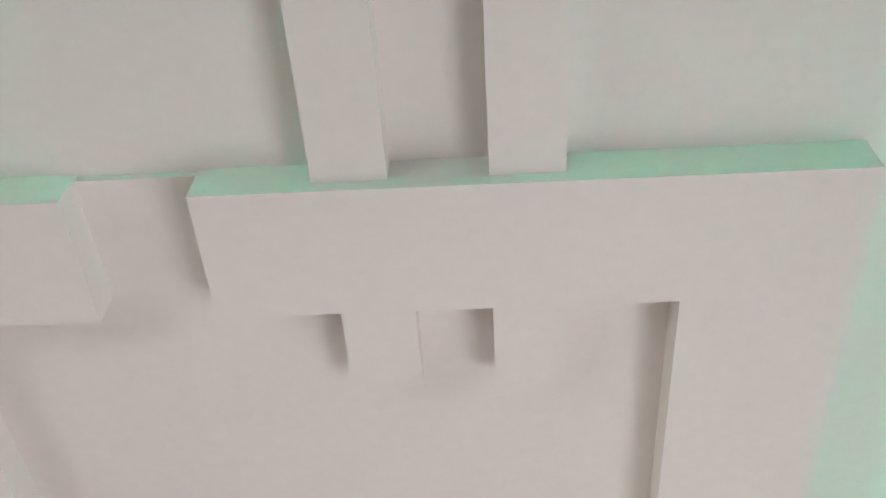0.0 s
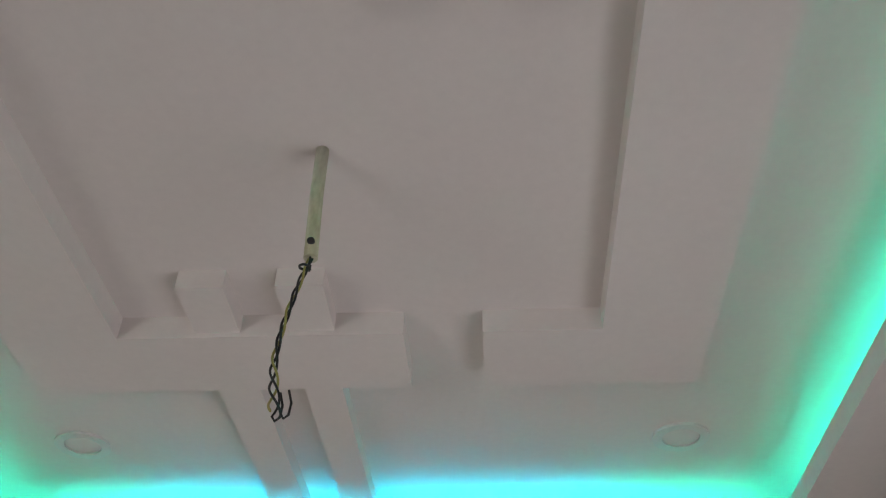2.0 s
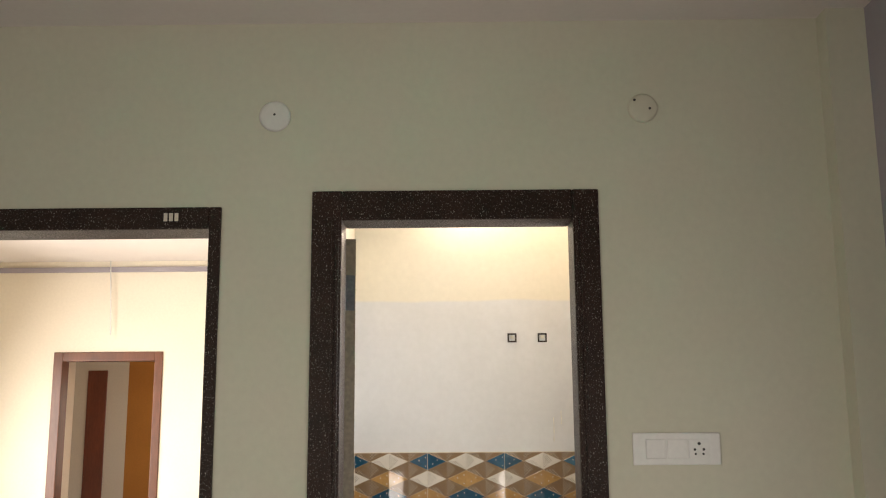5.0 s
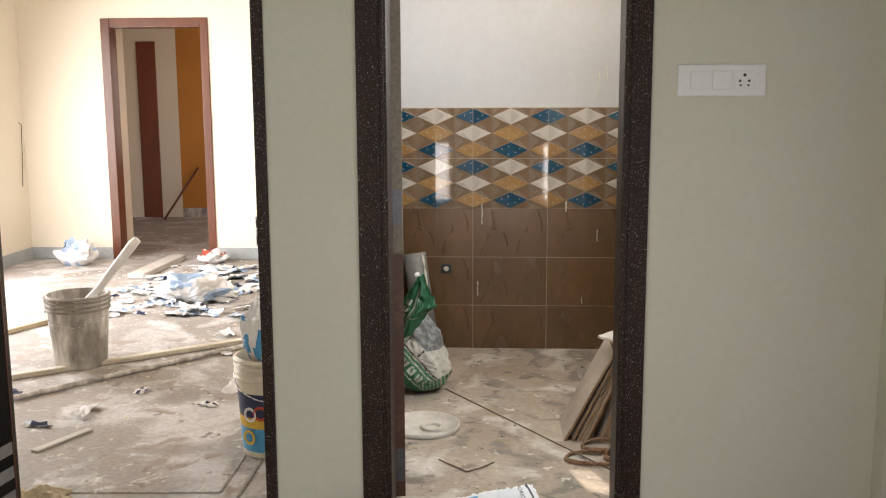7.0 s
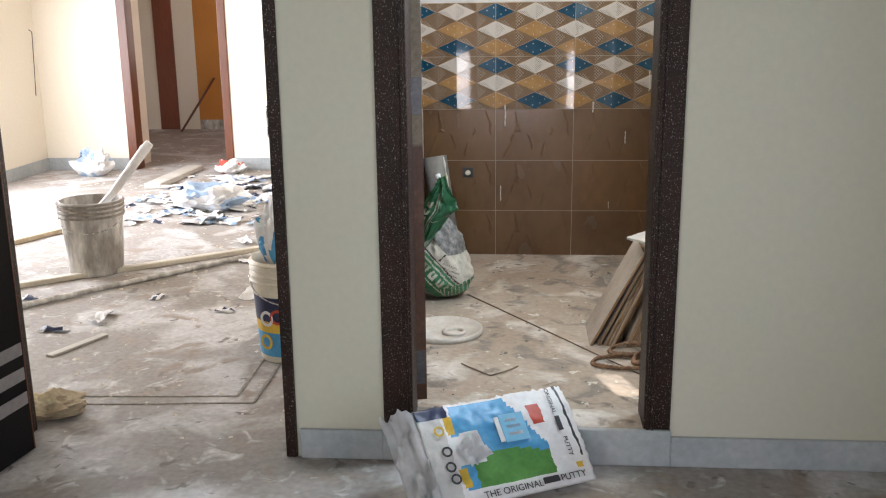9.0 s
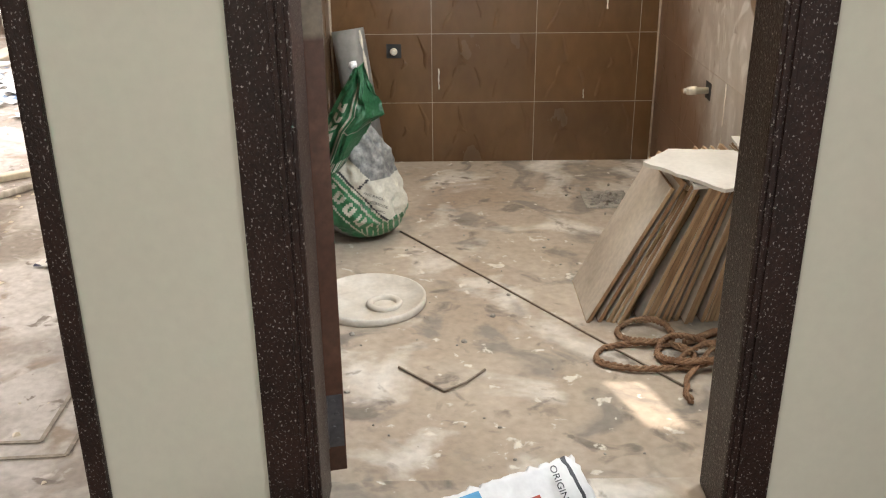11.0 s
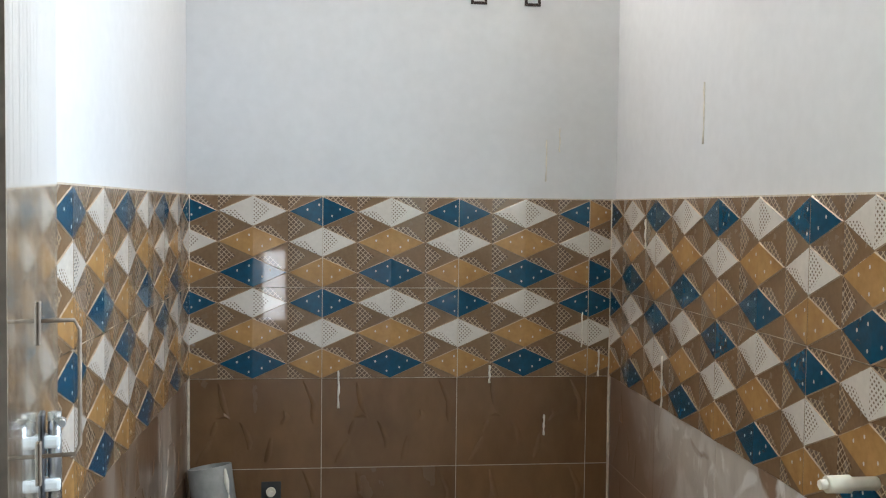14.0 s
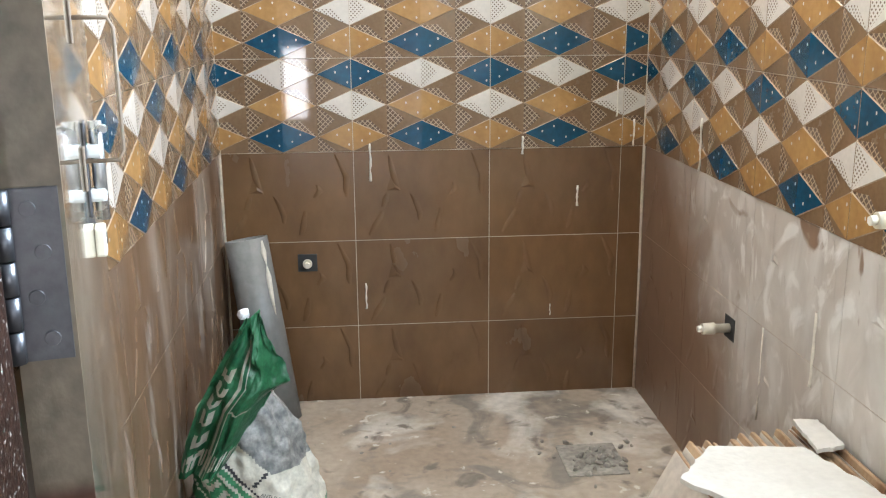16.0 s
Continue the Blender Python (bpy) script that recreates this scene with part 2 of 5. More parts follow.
M_FILI = mat("taupe_filigree_glaze", (0.115, 0.068, 0.040), (0.095, 0.055, 0.032), 12, 90, 0.12, 0.28, 0.05, 0.12, 22, coat=0.45, coat_rough=0.035, spec=0.25, lattice=((0.40, 0.295, 0.195), 0.0165, 0.085, 0.125, 2))
M_DOTS = mat("white_dotted_glaze", (0.60, 0.54, 0.475), (0.54, 0.48, 0.42), 10, 90, 0.06, 0.25, 0.05, 0.12, 22, coat=0.45, coat_rough=0.035, spec=0.25, lattice=((0.17, 0.12, 0.085), 0.0125, 0.22, 0.27, 1))
M_BLUE = mat("teal_blue_glaze", (0.003, 0.045, 0.085), (0.005, 0.062, 0.115), 14, 60, 0.2, 0.2, 0.05, 0.12, 22, coat=0.45, coat_rough=0.035, spec=0.25)
M_AMBER = mat("amber_glaze", (0.39, 0.215, 0.078), (0.28, 0.145, 0.050), 10, 60, 0.12, 0.2, 0.05, 0.12, 22, coat=0.45, coat_rough=0.035, spec=0.25)
M_CREAM = mat("white_glaze", (0.60, 0.54, 0.475), (0.54, 0.48, 0.42), 10, 90, 0.06, 0.23, 0.05, 0.12, 22, coat=0.45, coat_rough=0.035, spec=0.25)
M_GROUT = mat("pale_grout", (0.54, 0.45, 0.35), None, 20, 90, 0.2, 0.9, 0.05, 0.2, 150)
M_PUTTY = mat("white_putty_wall", (0.62, 0.61, 0.62), (0.58, 0.565, 0.565), 1.5, 30, 0.03, 0.6, 0.1, 0.04, 60, zsplit=(2.40, (0.68, 0.62, 0.52)))
M_LEDW = glow("led_green_cyan", (0.0, 0.82, 0.54), 25.0)
M_LEDB = glow("led_cyan_blue", (0.0, 0.62, 0.92), 30.0)


# ---- building helpers ----
def box(bm, x0, x1, y0, y1, z0, z1, m=None):
    vs = [bm.verts.new((x, y, z)) for x in (x0, x1) for y in (y0, y1) for z in (z0, z1)]
    fs = [bm.faces.new([vs[i] for i in q]) for q in ((0, 1, 3, 2), (4, 6, 7, 5), (0, 4, 5, 1), (2, 3, 7, 6), (0, 2, 6, 4), (1, 5, 7, 3))]
    if m is not None:
        for v in vs:
            v.co = m @ v.co
    return fs


def bevel(bm, w, seg=2):
    bmesh.ops.bevel(bm, geom=list(bm.edges), offset=w, segments=seg, profile=0.6, affect="EDGES", clamp_overlap=True)


def tube(bm, pts, r, sides=8, closed=False):
    """A round bar along points; r is one radius or a list."""
    pts = [Vector(p) for p in pts]
    rs = r if isinstance(r, (list, tuple)) else [r] * len(pts)
    rings, prev = [], None
    for i, p in enumerate(pts):
        a = pts[max(i - 1, 0)]
        b = pts[min(i + 1, len(pts) - 1)]
        d = (b - a).normalized()
        up = prev if prev is not None else (Vector((0, 0, 1)) if abs(d.z) < 0.9 else Vector((1, 0, 0)))
        u = (up - d * up.dot(d)).normalized()
        prev = u
        v = d.cross(u)
        rings.append([bm.verts.new(p + (u * math.cos(t) + v * math.sin(t)) * rs[i]) for t in (2 * math.pi * k / sides for k in range(sides))])
    for a, b in zip(rings, rings[1:]):
        for k in range(sides):
            f = bm.faces.new((a[k], a[(k + 1) % sides], b[(k + 1) % sides], b[k]))
            f.smooth = True
    bm.faces.new(rings[0][::-1])
    bm.faces.new(rings[-1])


def lathe(bm, profile, sides=32, centre=(0, 0, 0), cap_ends=True):
    """Turn (radius, height) pairs round z."""
    rings = []
    for r, z in profile:
        rings.append([bm.verts.new((centre[0] + r * math.cos(a), centre[1] + r * math.sin(a), centre[2] + z)) for a in (2 * math.pi * k / sides for k in range(sides))])
    for a, b in zip(rings, rings[1:]):
        for k in range(sides):
            bm.faces.new((a[k], a[(k + 1) % sides], b[(k + 1) % sides], b[k])).smooth = True
    if cap_ends:
        bm.faces.new(rings[0][::-1])
        bm.faces.new(rings[-1])


def mesh_of(name, bm, *mats):
    bmesh.ops.recalc_face_normals(bm, faces=list(bm.faces))
    me = bpy.data.meshes.new(name)
    bm.to_mesh(me)
    bm.free()
    for m in mats:
        me.materials.append(m)
    return me


def part(name, bm, material, parent=None, label=""):
    mats = material if isinstance(material, (list, tuple)) else (material,)
    ob = new(name, mesh_of(name, bm, *mats))
    if parent is not None:
        ob.parent = parent
        ob.matrix_parent_inverse = Matrix.Identity(4)
    return tagged(ob, label)


def structure(name, bm, material, label, category):
    return tagged(part(name, bm, material), label, category, kind="structure")


def thing(name, label, category, m=None, group=""):
    ob = tagged(new(name), label, category, group)
    if m is not None:
        ob.matrix_world = m
    return ob


def wall_cut(a0, a1, z0, z1, holes, put):
    """Fill a0..a1, z0..z1 with blocks that leave the holes (h0, h1, hz0, hz1) open; put(a0, a1, z0, z1) makes one block."""
    cuts = sorted({a0, a1, *[h[0] for h in holes], *[h[1] for h in holes]})
    for s, e in zip(cuts, cuts[1:]):
        here = sorted([h for h in holes if h[0] < (s + e) / 2 < h[1]], key=lambda h: h[2])
        low = z0
        for h in here:
            if h[2] > low:
                put(s, e, low, h[2])
            low = h[3]
        if low < z1:
            put(s, e, low, z1)


def wall_x(name, y0, y1, a0, a1, z0, z1, holes, material, label):
    bm = bmesh.new()
    wall_cut(a0, a1, z0, z1, holes, lambda s, e, u, v: box(bm, s, e, y0, y1, u, v))
    return structure(name, bm, material, label, "wall")


def wall_y(name, x0, x1, a0, a1, z0, z1, holes, material, label):
    bm = bmesh.new()
    wall_cut(a0, a1, z0, z1, holes, lambda s, e, u, v: box(bm, x0, x1, s, e, u, v))
    return structure(name, bm, material, label, "wall")


# ---- large structure ----
G = -0.03            # hall and room floor level
TOP = 3.62           # top of the walls
SOFFIT, LIP, UPPER, PANEL = 3.037, 3.096, 3.222, 3.15
DW0, DW1 = -2.60, -2.45   # door wall, hall face and far face
A0, A1, AT = -1.665, -0.612, 2.393   # outer frame of the room door
B0, B1, BT = -0.312, 0.634, 2.443    # outer frame of the wet-room door
TX0, TX1 = -0.433, 0.978             # wet-room side walls
TF = 0.03                            # wet-room floor

wall_x("wall_north", DW0, DW1, -2.75, 1.40, G - 0.1, TOP, [(A0, A1, G - 0.1, AT), (B0, B1, G - 0.1, BT)], M_HALL, "grey-green painted plaster wall with two door openings")
wall_x("wall_pier", -2.68, DW1, 1.40, 1.53, G - 0.1, TOP, [], M_HALL, "shallow grey-green plastered pier in the corner")
wall_y("wall_east", 1.53, 1.68, -8.9, -2.45, G - 0.1, TOP, [(-6.3, -3.9, G, 2.15)], M_SIDE, "mauve-grey painted plaster wall with a tall opening")
wall_x("wall_south", -8.9, -8.75, -2.75, 1.53, G - 0.1, TOP, [(-0.02, 0.28, 0.02, 0.94)], M_HALL, "grey-green painted plaster wall with a low opening")
# unseen opening added to hold the west fill lamp
wall_y("wall_west", -2.90, -2.75, -8.9, DW1, G - 0.1, TOP, [(-7.9, -6.5, 0.65, 2.15)], M_HALL, "grey-green painted plaster wall with an added unseen opening")

bm = bmesh.new()
box(bm, -2.9, 1.77, -8.9, DW1, G - 0.12, G)
box(bm, -4.9, -0.58, DW1, 3.8, G - 0.12, G)
structure("floor", bm, M_FLOOR, "dusty bare cement floor streaked with white putty", "floor")
bm = bmesh.new()
box(bm, -0.6, 1.13, DW1, 0.2, G - 0.12, TF)
structure("floor_wet_room", bm, M_TFLOOR, "dusty tan cement floor of the tiled wet room", "floor")

# room beyond the left door
wall_y("wall_room_east", -0.58, TX0 - 0.012, DW1, 3.6, G - 0.1, TOP, [], M_ROOM, "cream painted plaster wall")
wall_x("wall_room_north", 3.6, 3.75, -4.75, -0.43, G - 0.1, TOP, [(-3.75, -2.68, G - 0.1, 2.36)], M_ROOM, "cream painted plaster wall with a doorway")
wall_y("wall_room_west", -4.75, -4.6, DW1, 3.6, G - 0.1, TOP, [(0.0, 2.2, G, 2.3)], M_ROOM, "cream painted plaster wall with a balcony opening")
wall_x("wall_room_south", -2.6, DW1, -4.75, -2.9, G - 0.1, TOP, [], M_ROOM, "cream painted plaster wall")
bm = bmesh.new()
box(bm, -4.9, -0.43, DW1, 3.75, 3.26, 3.40)
structure("ceiling_room", bm, M_WHITE, "plain white plaster ceiling", "ceiling")

# wet room shell
# both holes are unseen additions: slit for the sun patch, bay for fill lamp
wall_x("wall_wet_north", 0.012, 0.16, -0.58, 1.13, G - 0.1, TOP, [(-0.25, -0.105, 2.87, 3.44), (0.02, 0.82, 2.95, 3.36)], M_PUTTY, "white putty wall above glazed tiles")
wall_y("wall_wet_east", TX1 + 0.012, TX1 + 0.16, DW1, 0.012, G - 0.1, TOP, [(-2.36, -1.88, 1.65, 2.25)], M_PUTTY, "white putty wall above glazed tiles with a vent window")
wall_y("wall_wet_west", TX0 - 0.012, TX0 - 0.008, DW1, 0.012, G - 0.1, TOP, [], M_PUTTY, "white putty wall above glazed tiles")
bm = bmesh.new()
box(bm, -0.6, 1.13, DW1, 0.2, 3.45, 3.58)
structure("ceiling_wet_room", bm, M_WHITE, "plain white plaster ceiling", "ceiling")

# unseen slab, added so that sun enters only by the slit
bm = bmesh.new()
box(bm, -0.15, 1.2, 0.16, 0.72, 3.37, 3.44)
structure("sun_blocker_slab", bm, M_PUTTY, "unseen slab added to keep the sun out of the vent hole", "sunshade")

# hall false ceiling: soffit ring, recess, dropped panel with slots, bars
RX0, RX1, RY0, RY1 = -1.32, 0.933, -5.96, -3.148
C = 0.26
bm = bmesh.new()
for x0, x1, y0, y1 in ((-2.9, 1.77, RY1, DW0), (-2.9, 1.77, -8.9, RY0), (-2.9, RX0, RY0, RY1), (RX1, 1.77, RY0, RY1)):
    box(bm, x0, x1, y0, y1, SOFFIT, SOFFIT + 0.012)
for x0, x1, y0, y1 in ((RX0 - 0.012, RX1 + 0.012, RY1, RY1 + 0.012), (RX0 - 0.012, RX1 + 0.012, RY0 - 0.012, RY0), (RX0 - 0.012, RX0, RY0, RY1), (RX1, RX1 + 0.012, RY0, RY1)):
    box(bm, x0, x1, y0, y1, SOFFIT + 0.012, LIP)
for x0, x1, y0, y1 in ((RX0 - C - 0.02, RX1 + C + 0.02, RY1 + C, RY1 + C + 0.02), (RX0 - C - 0.02, RX1 + C + 0.02, RY0 - C - 0.02, RY0 - C), (RX0 - C - 0.02, RX0 - C, RY0 - C, RY1 + C), (RX1 + C, RX1 + C + 0.02, RY0 - C, RY1 + C)):
    box(bm, x0, x1, y0, y1, SOFFIT + 0.012, UPPER)
for x0, x1, y0, y1 in ((RX0 - 0.03, RX1 + 0.03, RY1 + 0.030, RY1 + 0.034), (RX0 - 0.03, RX1 + 0.03, RY0 - 0.034, RY0 - 0.030), (RX0 - 0.034, RX0 - 0.030, RY0, RY1), (RX1 + 0.030, RX1 + 0.034, RY0, RY1)):
    box(bm, x0, x1, y0, y1, SOFFIT + 0.012, SOFFIT + 0.052)
box(bm, RX0 - C - 0.02, RX1 + C + 0.02, RY0 - C - 0.02, RY1 + C + 0.02, UPPER, UPPER + 0.02)
box(bm, -2.9, 1.77, -8.9, DW1, TOP, TOP + 0.1)
# dropped panel: border of four sides with a through slot on the far and the near side
PX0, PX1, PY0, PY1 = -1.0, 0.607, -5.28, -3.80
QX0, QX1, QY0, QY1 = -0.735, 0.364, -5.07, -4.03
N0, N1 = -0.08, 0.098
K0, K1 = -0.478, -0.304
for x0, x1, y0, y1 in ((PX0, QX0, PY0, PY1), (QX1, PX1, PY0, PY1), (QX0, N0, QY1, PY1), (N1, QX1, QY1, PY1), (QX0, K0, PY0, QY0), (K1, QX1, PY0, QY0)):
    box(bm, x0, x1, y0, y1, PANEL, UPPER + 0.004)
for x0, x1, y0, y1 in ((-0.556, -0.452, -4.20, QY1), (-0.340, -0.236, -4.20, QY1), (-0.125, -0.015, QY0, -4.91), (0.098, 0.204, QY0, -4.91)):
    box(bm, x0, x1, y0, y1, PANEL + 0.012, UPPER + 0.004)
for x0, x1, y0, y1 in ((-0.567, -0.462, PY1, RY1 + C), (-0.350, -0.256, PY1, RY1 + C), (-0.139, -0.036, RY0 - C, PY0), (0.10, 0.202, RY0 - C, PY0)):
    box(bm, x0, x1, y0, y1, UPPER - 0.05, UPPER + 0.004)
for x0, x1, y0, y1 in ((QX0, QX1, QY0, QY1), (K0, K1, PY0 + 0.004, QY0), (N0, N1, QY1, PY1 - 0.004)):
    box(bm, x0, x1, y0, y1, UPPER - 0.012, UPPER + 0.002)
structure("ceiling", bm, M_WHITE, "white gypsum false ceiling with a lit cove and dropped panel", "ceiling")

# light strips lying in the cove
def led(x0, x1, y0, y1, m):
    bm = bmesh.new()
    box(bm, x0, x1, y0, y1, SOFFIT + 0.020, SOFFIT + 0.046)
    ob = part("led_strip", bm, m)
    return tagged(ob, "glowing green-cyan LED strip hidden in the ceiling cove", "light strip", "cove light strips")
led(RX0, -0.95, RY1 + 0.0345, RY1 + 0.0365, M_LEDW)
led(-0.95, 0.45, RY1 + 0.0345, RY1 + 0.0365, M_LEDB)
led(0.45, RX1, RY1 + 0.0345, RY1 + 0.0365, M_LEDW)
led(RX0, RX1, RY0 - 0.0365, RY0 - 0.0345, M_LEDW)
led(RX0 - 0.0365, RX0 - 0.0345, RY0, RY1, M_LEDW)
led(RX1 + 0.0345, RX1 + 0.0365, RY0, RY1, M_LEDW)

# ---- door frames ----
def door_frame(name, x0, x1, top, y0, y1, jamb, head, material, label, foot):
    f = tagged(new(name), label, "door frame", kind="structure")
    for nm, (a, b, u, v) in (("jamb", (x0, x0 + jamb, foot, top)), ("jamb", (x1 - 0.87 * jamb, x1, foot, top)), ("head", (x0 + jamb, x1 - 0.87 * jamb, top - head, top))):
        bm = bmesh.new()
        box(bm, a, b, y0, y1, u, v)
        bevel(bm, 0.006)
        part(nm, bm, material, f)
    return f
def bead(frame_, x, y, z0, z1):
    """Thin moulded bead down the face of a jamb."""
    bm = bmesh.new()
    box(bm, x - 0.005, x + 0.005, y - 0.004, y + 0.002, z0, z1)
    bevel(bm, 0.002, 2)
    part("bead", bm, M_FRAME, frame_)
door_frame("door_1", A0, A1, AT, DW0 - 0.012, DW1 + 0.01, 0.045, 0.075, M_FRAME, "dark brown painted wooden door frame", G)
door_b = door_frame("door_2", B0, B1, BT, DW0 - 0.012, DW1 - 0.02, 0.10, 0.10, M_FRAME, "dark brown painted wooden door frame with putty splashes and painted glare specks", 0.10)
for x in (B0 + 0.072, B0 + 0.086, B1 - 0.060, B1 - 0.074):
    bead(door_b, x, DW0 - 0.012, 0.10, BT - 0.09)
door_frame("door_3", -3.75, -2.68, 2.36, 3.585, 3.75, 0.09, 0.09, M_REDFRAME, "red-brown painted wooden door frame", G)

# ---- wet-room tiles ----
TW, TH, TT = 0.45, 0.30, 0.010
M_RIM = mat("pale_gilt_rim", (0.40, 0.285, 0.19), (0.27, 0.18, 0.115), 30, 120, 0.15, 0.25, 0.08, 0.05, 90, coat=0.4)
CREASES = [
    [(0.255, 0.95), (0.26, 0.85), (0.275, 0.72), (0.30, 0.60), (0.33, 0.55)],
    [(0.41, 0.52), (0.44, 0.42), (0.465, 0.30), (0.47, 0.22)],
    [(0.235, 0.53), (0.212, 0.46), (0.20, 0.38)],
    [(0.20, 0.33), (0.165, 0.25), (0.13, 0.17), (0.10, 0.06)],
    [(0.865, 0.97), (0.895, 0.85), (0.93, 0.72), (0.925, 0.58), (0.94, 0.50)],
    [(0.59, 0.08), (0.60, 0.18), (0.63, 0.35)],
    [(0.70, 0.50), (0.735, 0.58), (0.725, 0.64)],
]
def brown_tile(w, h, m, shift=0.0):
    """Glazed tile with the embossed leaf creases that every tile of the set repeats."""
    bm = bmesh.new()
    g = 0.0012
    box(bm, g, w - g, -TT, 0, g, h - g)
    wedge = [(u * TW - shift, v * h) for u, v in ((0.272, 0.74), (0.345, 0.555), (0.235, 0.56))]
    if all(0.02 < x < w - 0.02 for x, z in wedge):
        tip = bm.verts.new((wedge[0][0] + 0.012, -TT - 0.0055, wedge[1][1] + 0.012))
        rim = [bm.verts.new((x, -TT - 0.0002, z)) for x, z in wedge]
        for i in range(3):
            bm.faces.new((rim[i], rim[(i + 1) % 3], tip))
    for line in CREASES:
        pts = [(u * TW - shift, v * h) for u, v in line]
        if not all(0.02 < x < w - 0.02 for x, z in pts):
            continue
        rows = []
        for i, (x, z) in enumerate(pts):
            k = math.sin(math.pi * (i + 0.35) / (len(pts) - 0.3))
            rows.append([bm.verts.new((x - 0.0015 - 0.002 * k, -TT - 0.0002, z)), bm.verts.new((x, -TT - 0.0042 * k - 0.0003, z)), bm.verts.new((x + 0.003 + 0.016 * k, -TT - 0.0002, z - 0.004))])
        for r0, r1 in zip(rows, rows[1:]):
            for j in (0, 1):
                bm.faces.new((r0[j], r0[j + 1], r1[j + 1], r1[j])).smooth = True
    return mesh_of("brown_tile", bm, m)

def decor_tile(w, h, shift, turned=False):
    """Corrugated relief tile: lozenges in three rows, columns half a tile wide; local x along the wall, -y out of it."""
    bm = bmesh.new()
    g = 0.0012
    order = {(2, 0): 1, (2, 1): 3, (1, 0): 3, (1, 1): 2, (0, 0): 2, (0, 1): 1}
    P, R, fl = 0.225, 0.10, -TT
    def at(x, z, d=0.0):
        f = (x + shift) / P
        return bm.verts.new((x, fl - 0.0055 * (1 - 2 * abs(f - round(f))) - d, z))
    def facet(kind, pts, d=0.0):
        bm.faces.new([at(x, z, d) for x, z in pts]).material_index = kind
    def lozenge(cx, cz, hw, hh, plain, fancy, d):
        l, r, t, b = (cx - hw, cz), (cx + hw, cz), (cx, cz + hh), (cx, cz - hh)
        p, q = (cx - 0.50 * hw, cz + 0.06 * hh), (cx + 0.50 * hw, cz + 0.10 * hh)
        facet(fancy, (l, b, p), d)
        facet(plain, (t, l, p), d)
        facet(plain, (t, p, b), d)
        facet(fancy, (t, b, q), d)
        facet(plain, (t, q, r), d)
        facet(plain, (q, b, r), d)
    for row in range(3):
        for k in range(-1, 4):
            cx, cz = k * P - shift, row * R + R / 2
            kind = order[(2 - row if turned else row, k % 2)]
            e_ = 0.955
            lozenge(cx, cz, P / 2 * e_, R / 2 * e_, kind, 6 if kind == 3 else kind, 0.0018)
            ring = ((P / 2, 0), (0, R / 2), (-P / 2, 0), (0, -R / 2))
            for (x0, z0), (x1, z1) in zip(ring, ring[1:] + ring[:1]):
                q = [at(cx + x0, cz + z0), at(cx + x1, cz + z1), at(cx + x1 * e_, cz + z1 * e_, 0.0018), at(cx + x0 * e_, cz + z0 * e_, 0.0018)]
                bm.faces.new(q).material_index = 4
            if kind != 3:
                for dx, dz in ((-0.050, 0.006), (0.056, 0.008), (0.030, -0.014), (-0.012, -0.026), (-0.012, 0.022)):
                    o = at(cx + dx, cz + dz, 0.0022).co
                    bm.faces.new([bm.verts.new((o.x + 0.0030 * math.cos(a), o.y, o.z + 0.0042 * math.sin(a))) for a in (0, 1.05, 2.09, 3.14, 4.19, 5.24)]).material_index = 3
    for row in range(4):
        for k in range(-2, 4):
            lozenge((k + 0.5) * P - shift, row * R, P / 2, R / 2, 0, 5, -0.0003)
    bmesh.ops.delete(bm, geom=[v for v in bm.verts if not v.link_faces], context="VERTS")
    for co, no in (((g, 0, 0), (-1, 0, 0)), ((w - g, 0, 0), (1, 0, 0)), ((0, 0, g), (0, 0, -1)), ((0, 0, h - g), (0, 0, 1))):
        bmesh.ops.bisect_plane(bm, geom=list(bm.verts) + list(bm.edges) + list(bm.faces), plane_co=co, plane_no=no, clear_outer=True, dist=1e-5)
    bmesh.ops.remove_doubles(bm, verts=list(bm.verts), dist=1e-5)
    edge = [e for e in bm.edges if e.is_boundary and (min(abs(e.verts[0].co.x - q) + abs(e.verts[1].co.x - q) for q in (g, w - g)) < 1e-3 or min(abs(e.verts[0].co.z - q) + abs(e.verts[1].co.z - q) for q in (g, h - g)) < 1e-3)]
    ex = bmesh.ops.extrude_edge_only(bm, edges=edge)
    for v in [v for v in ex["geom"] if isinstance(v, bmesh.types.BMVert)]:
        v.co.y = 0
    for f in [f for f in ex["geom"] if isinstance(f, bmesh.types.BMFace)]:
        f.material_index = 0
    bmesh.ops.recalc_face_normals(bm, faces=list(bm.faces))
    me = bpy.data.meshes.new("decor_tile")
    bm.to_mesh(me)
    bm.free()
    for m in (M_DBROWN, M_BLUE, M_AMBER, M_CREAM, M_RIM, M_FILI, M_DOTS):
        me.materials.append(m)
    return me

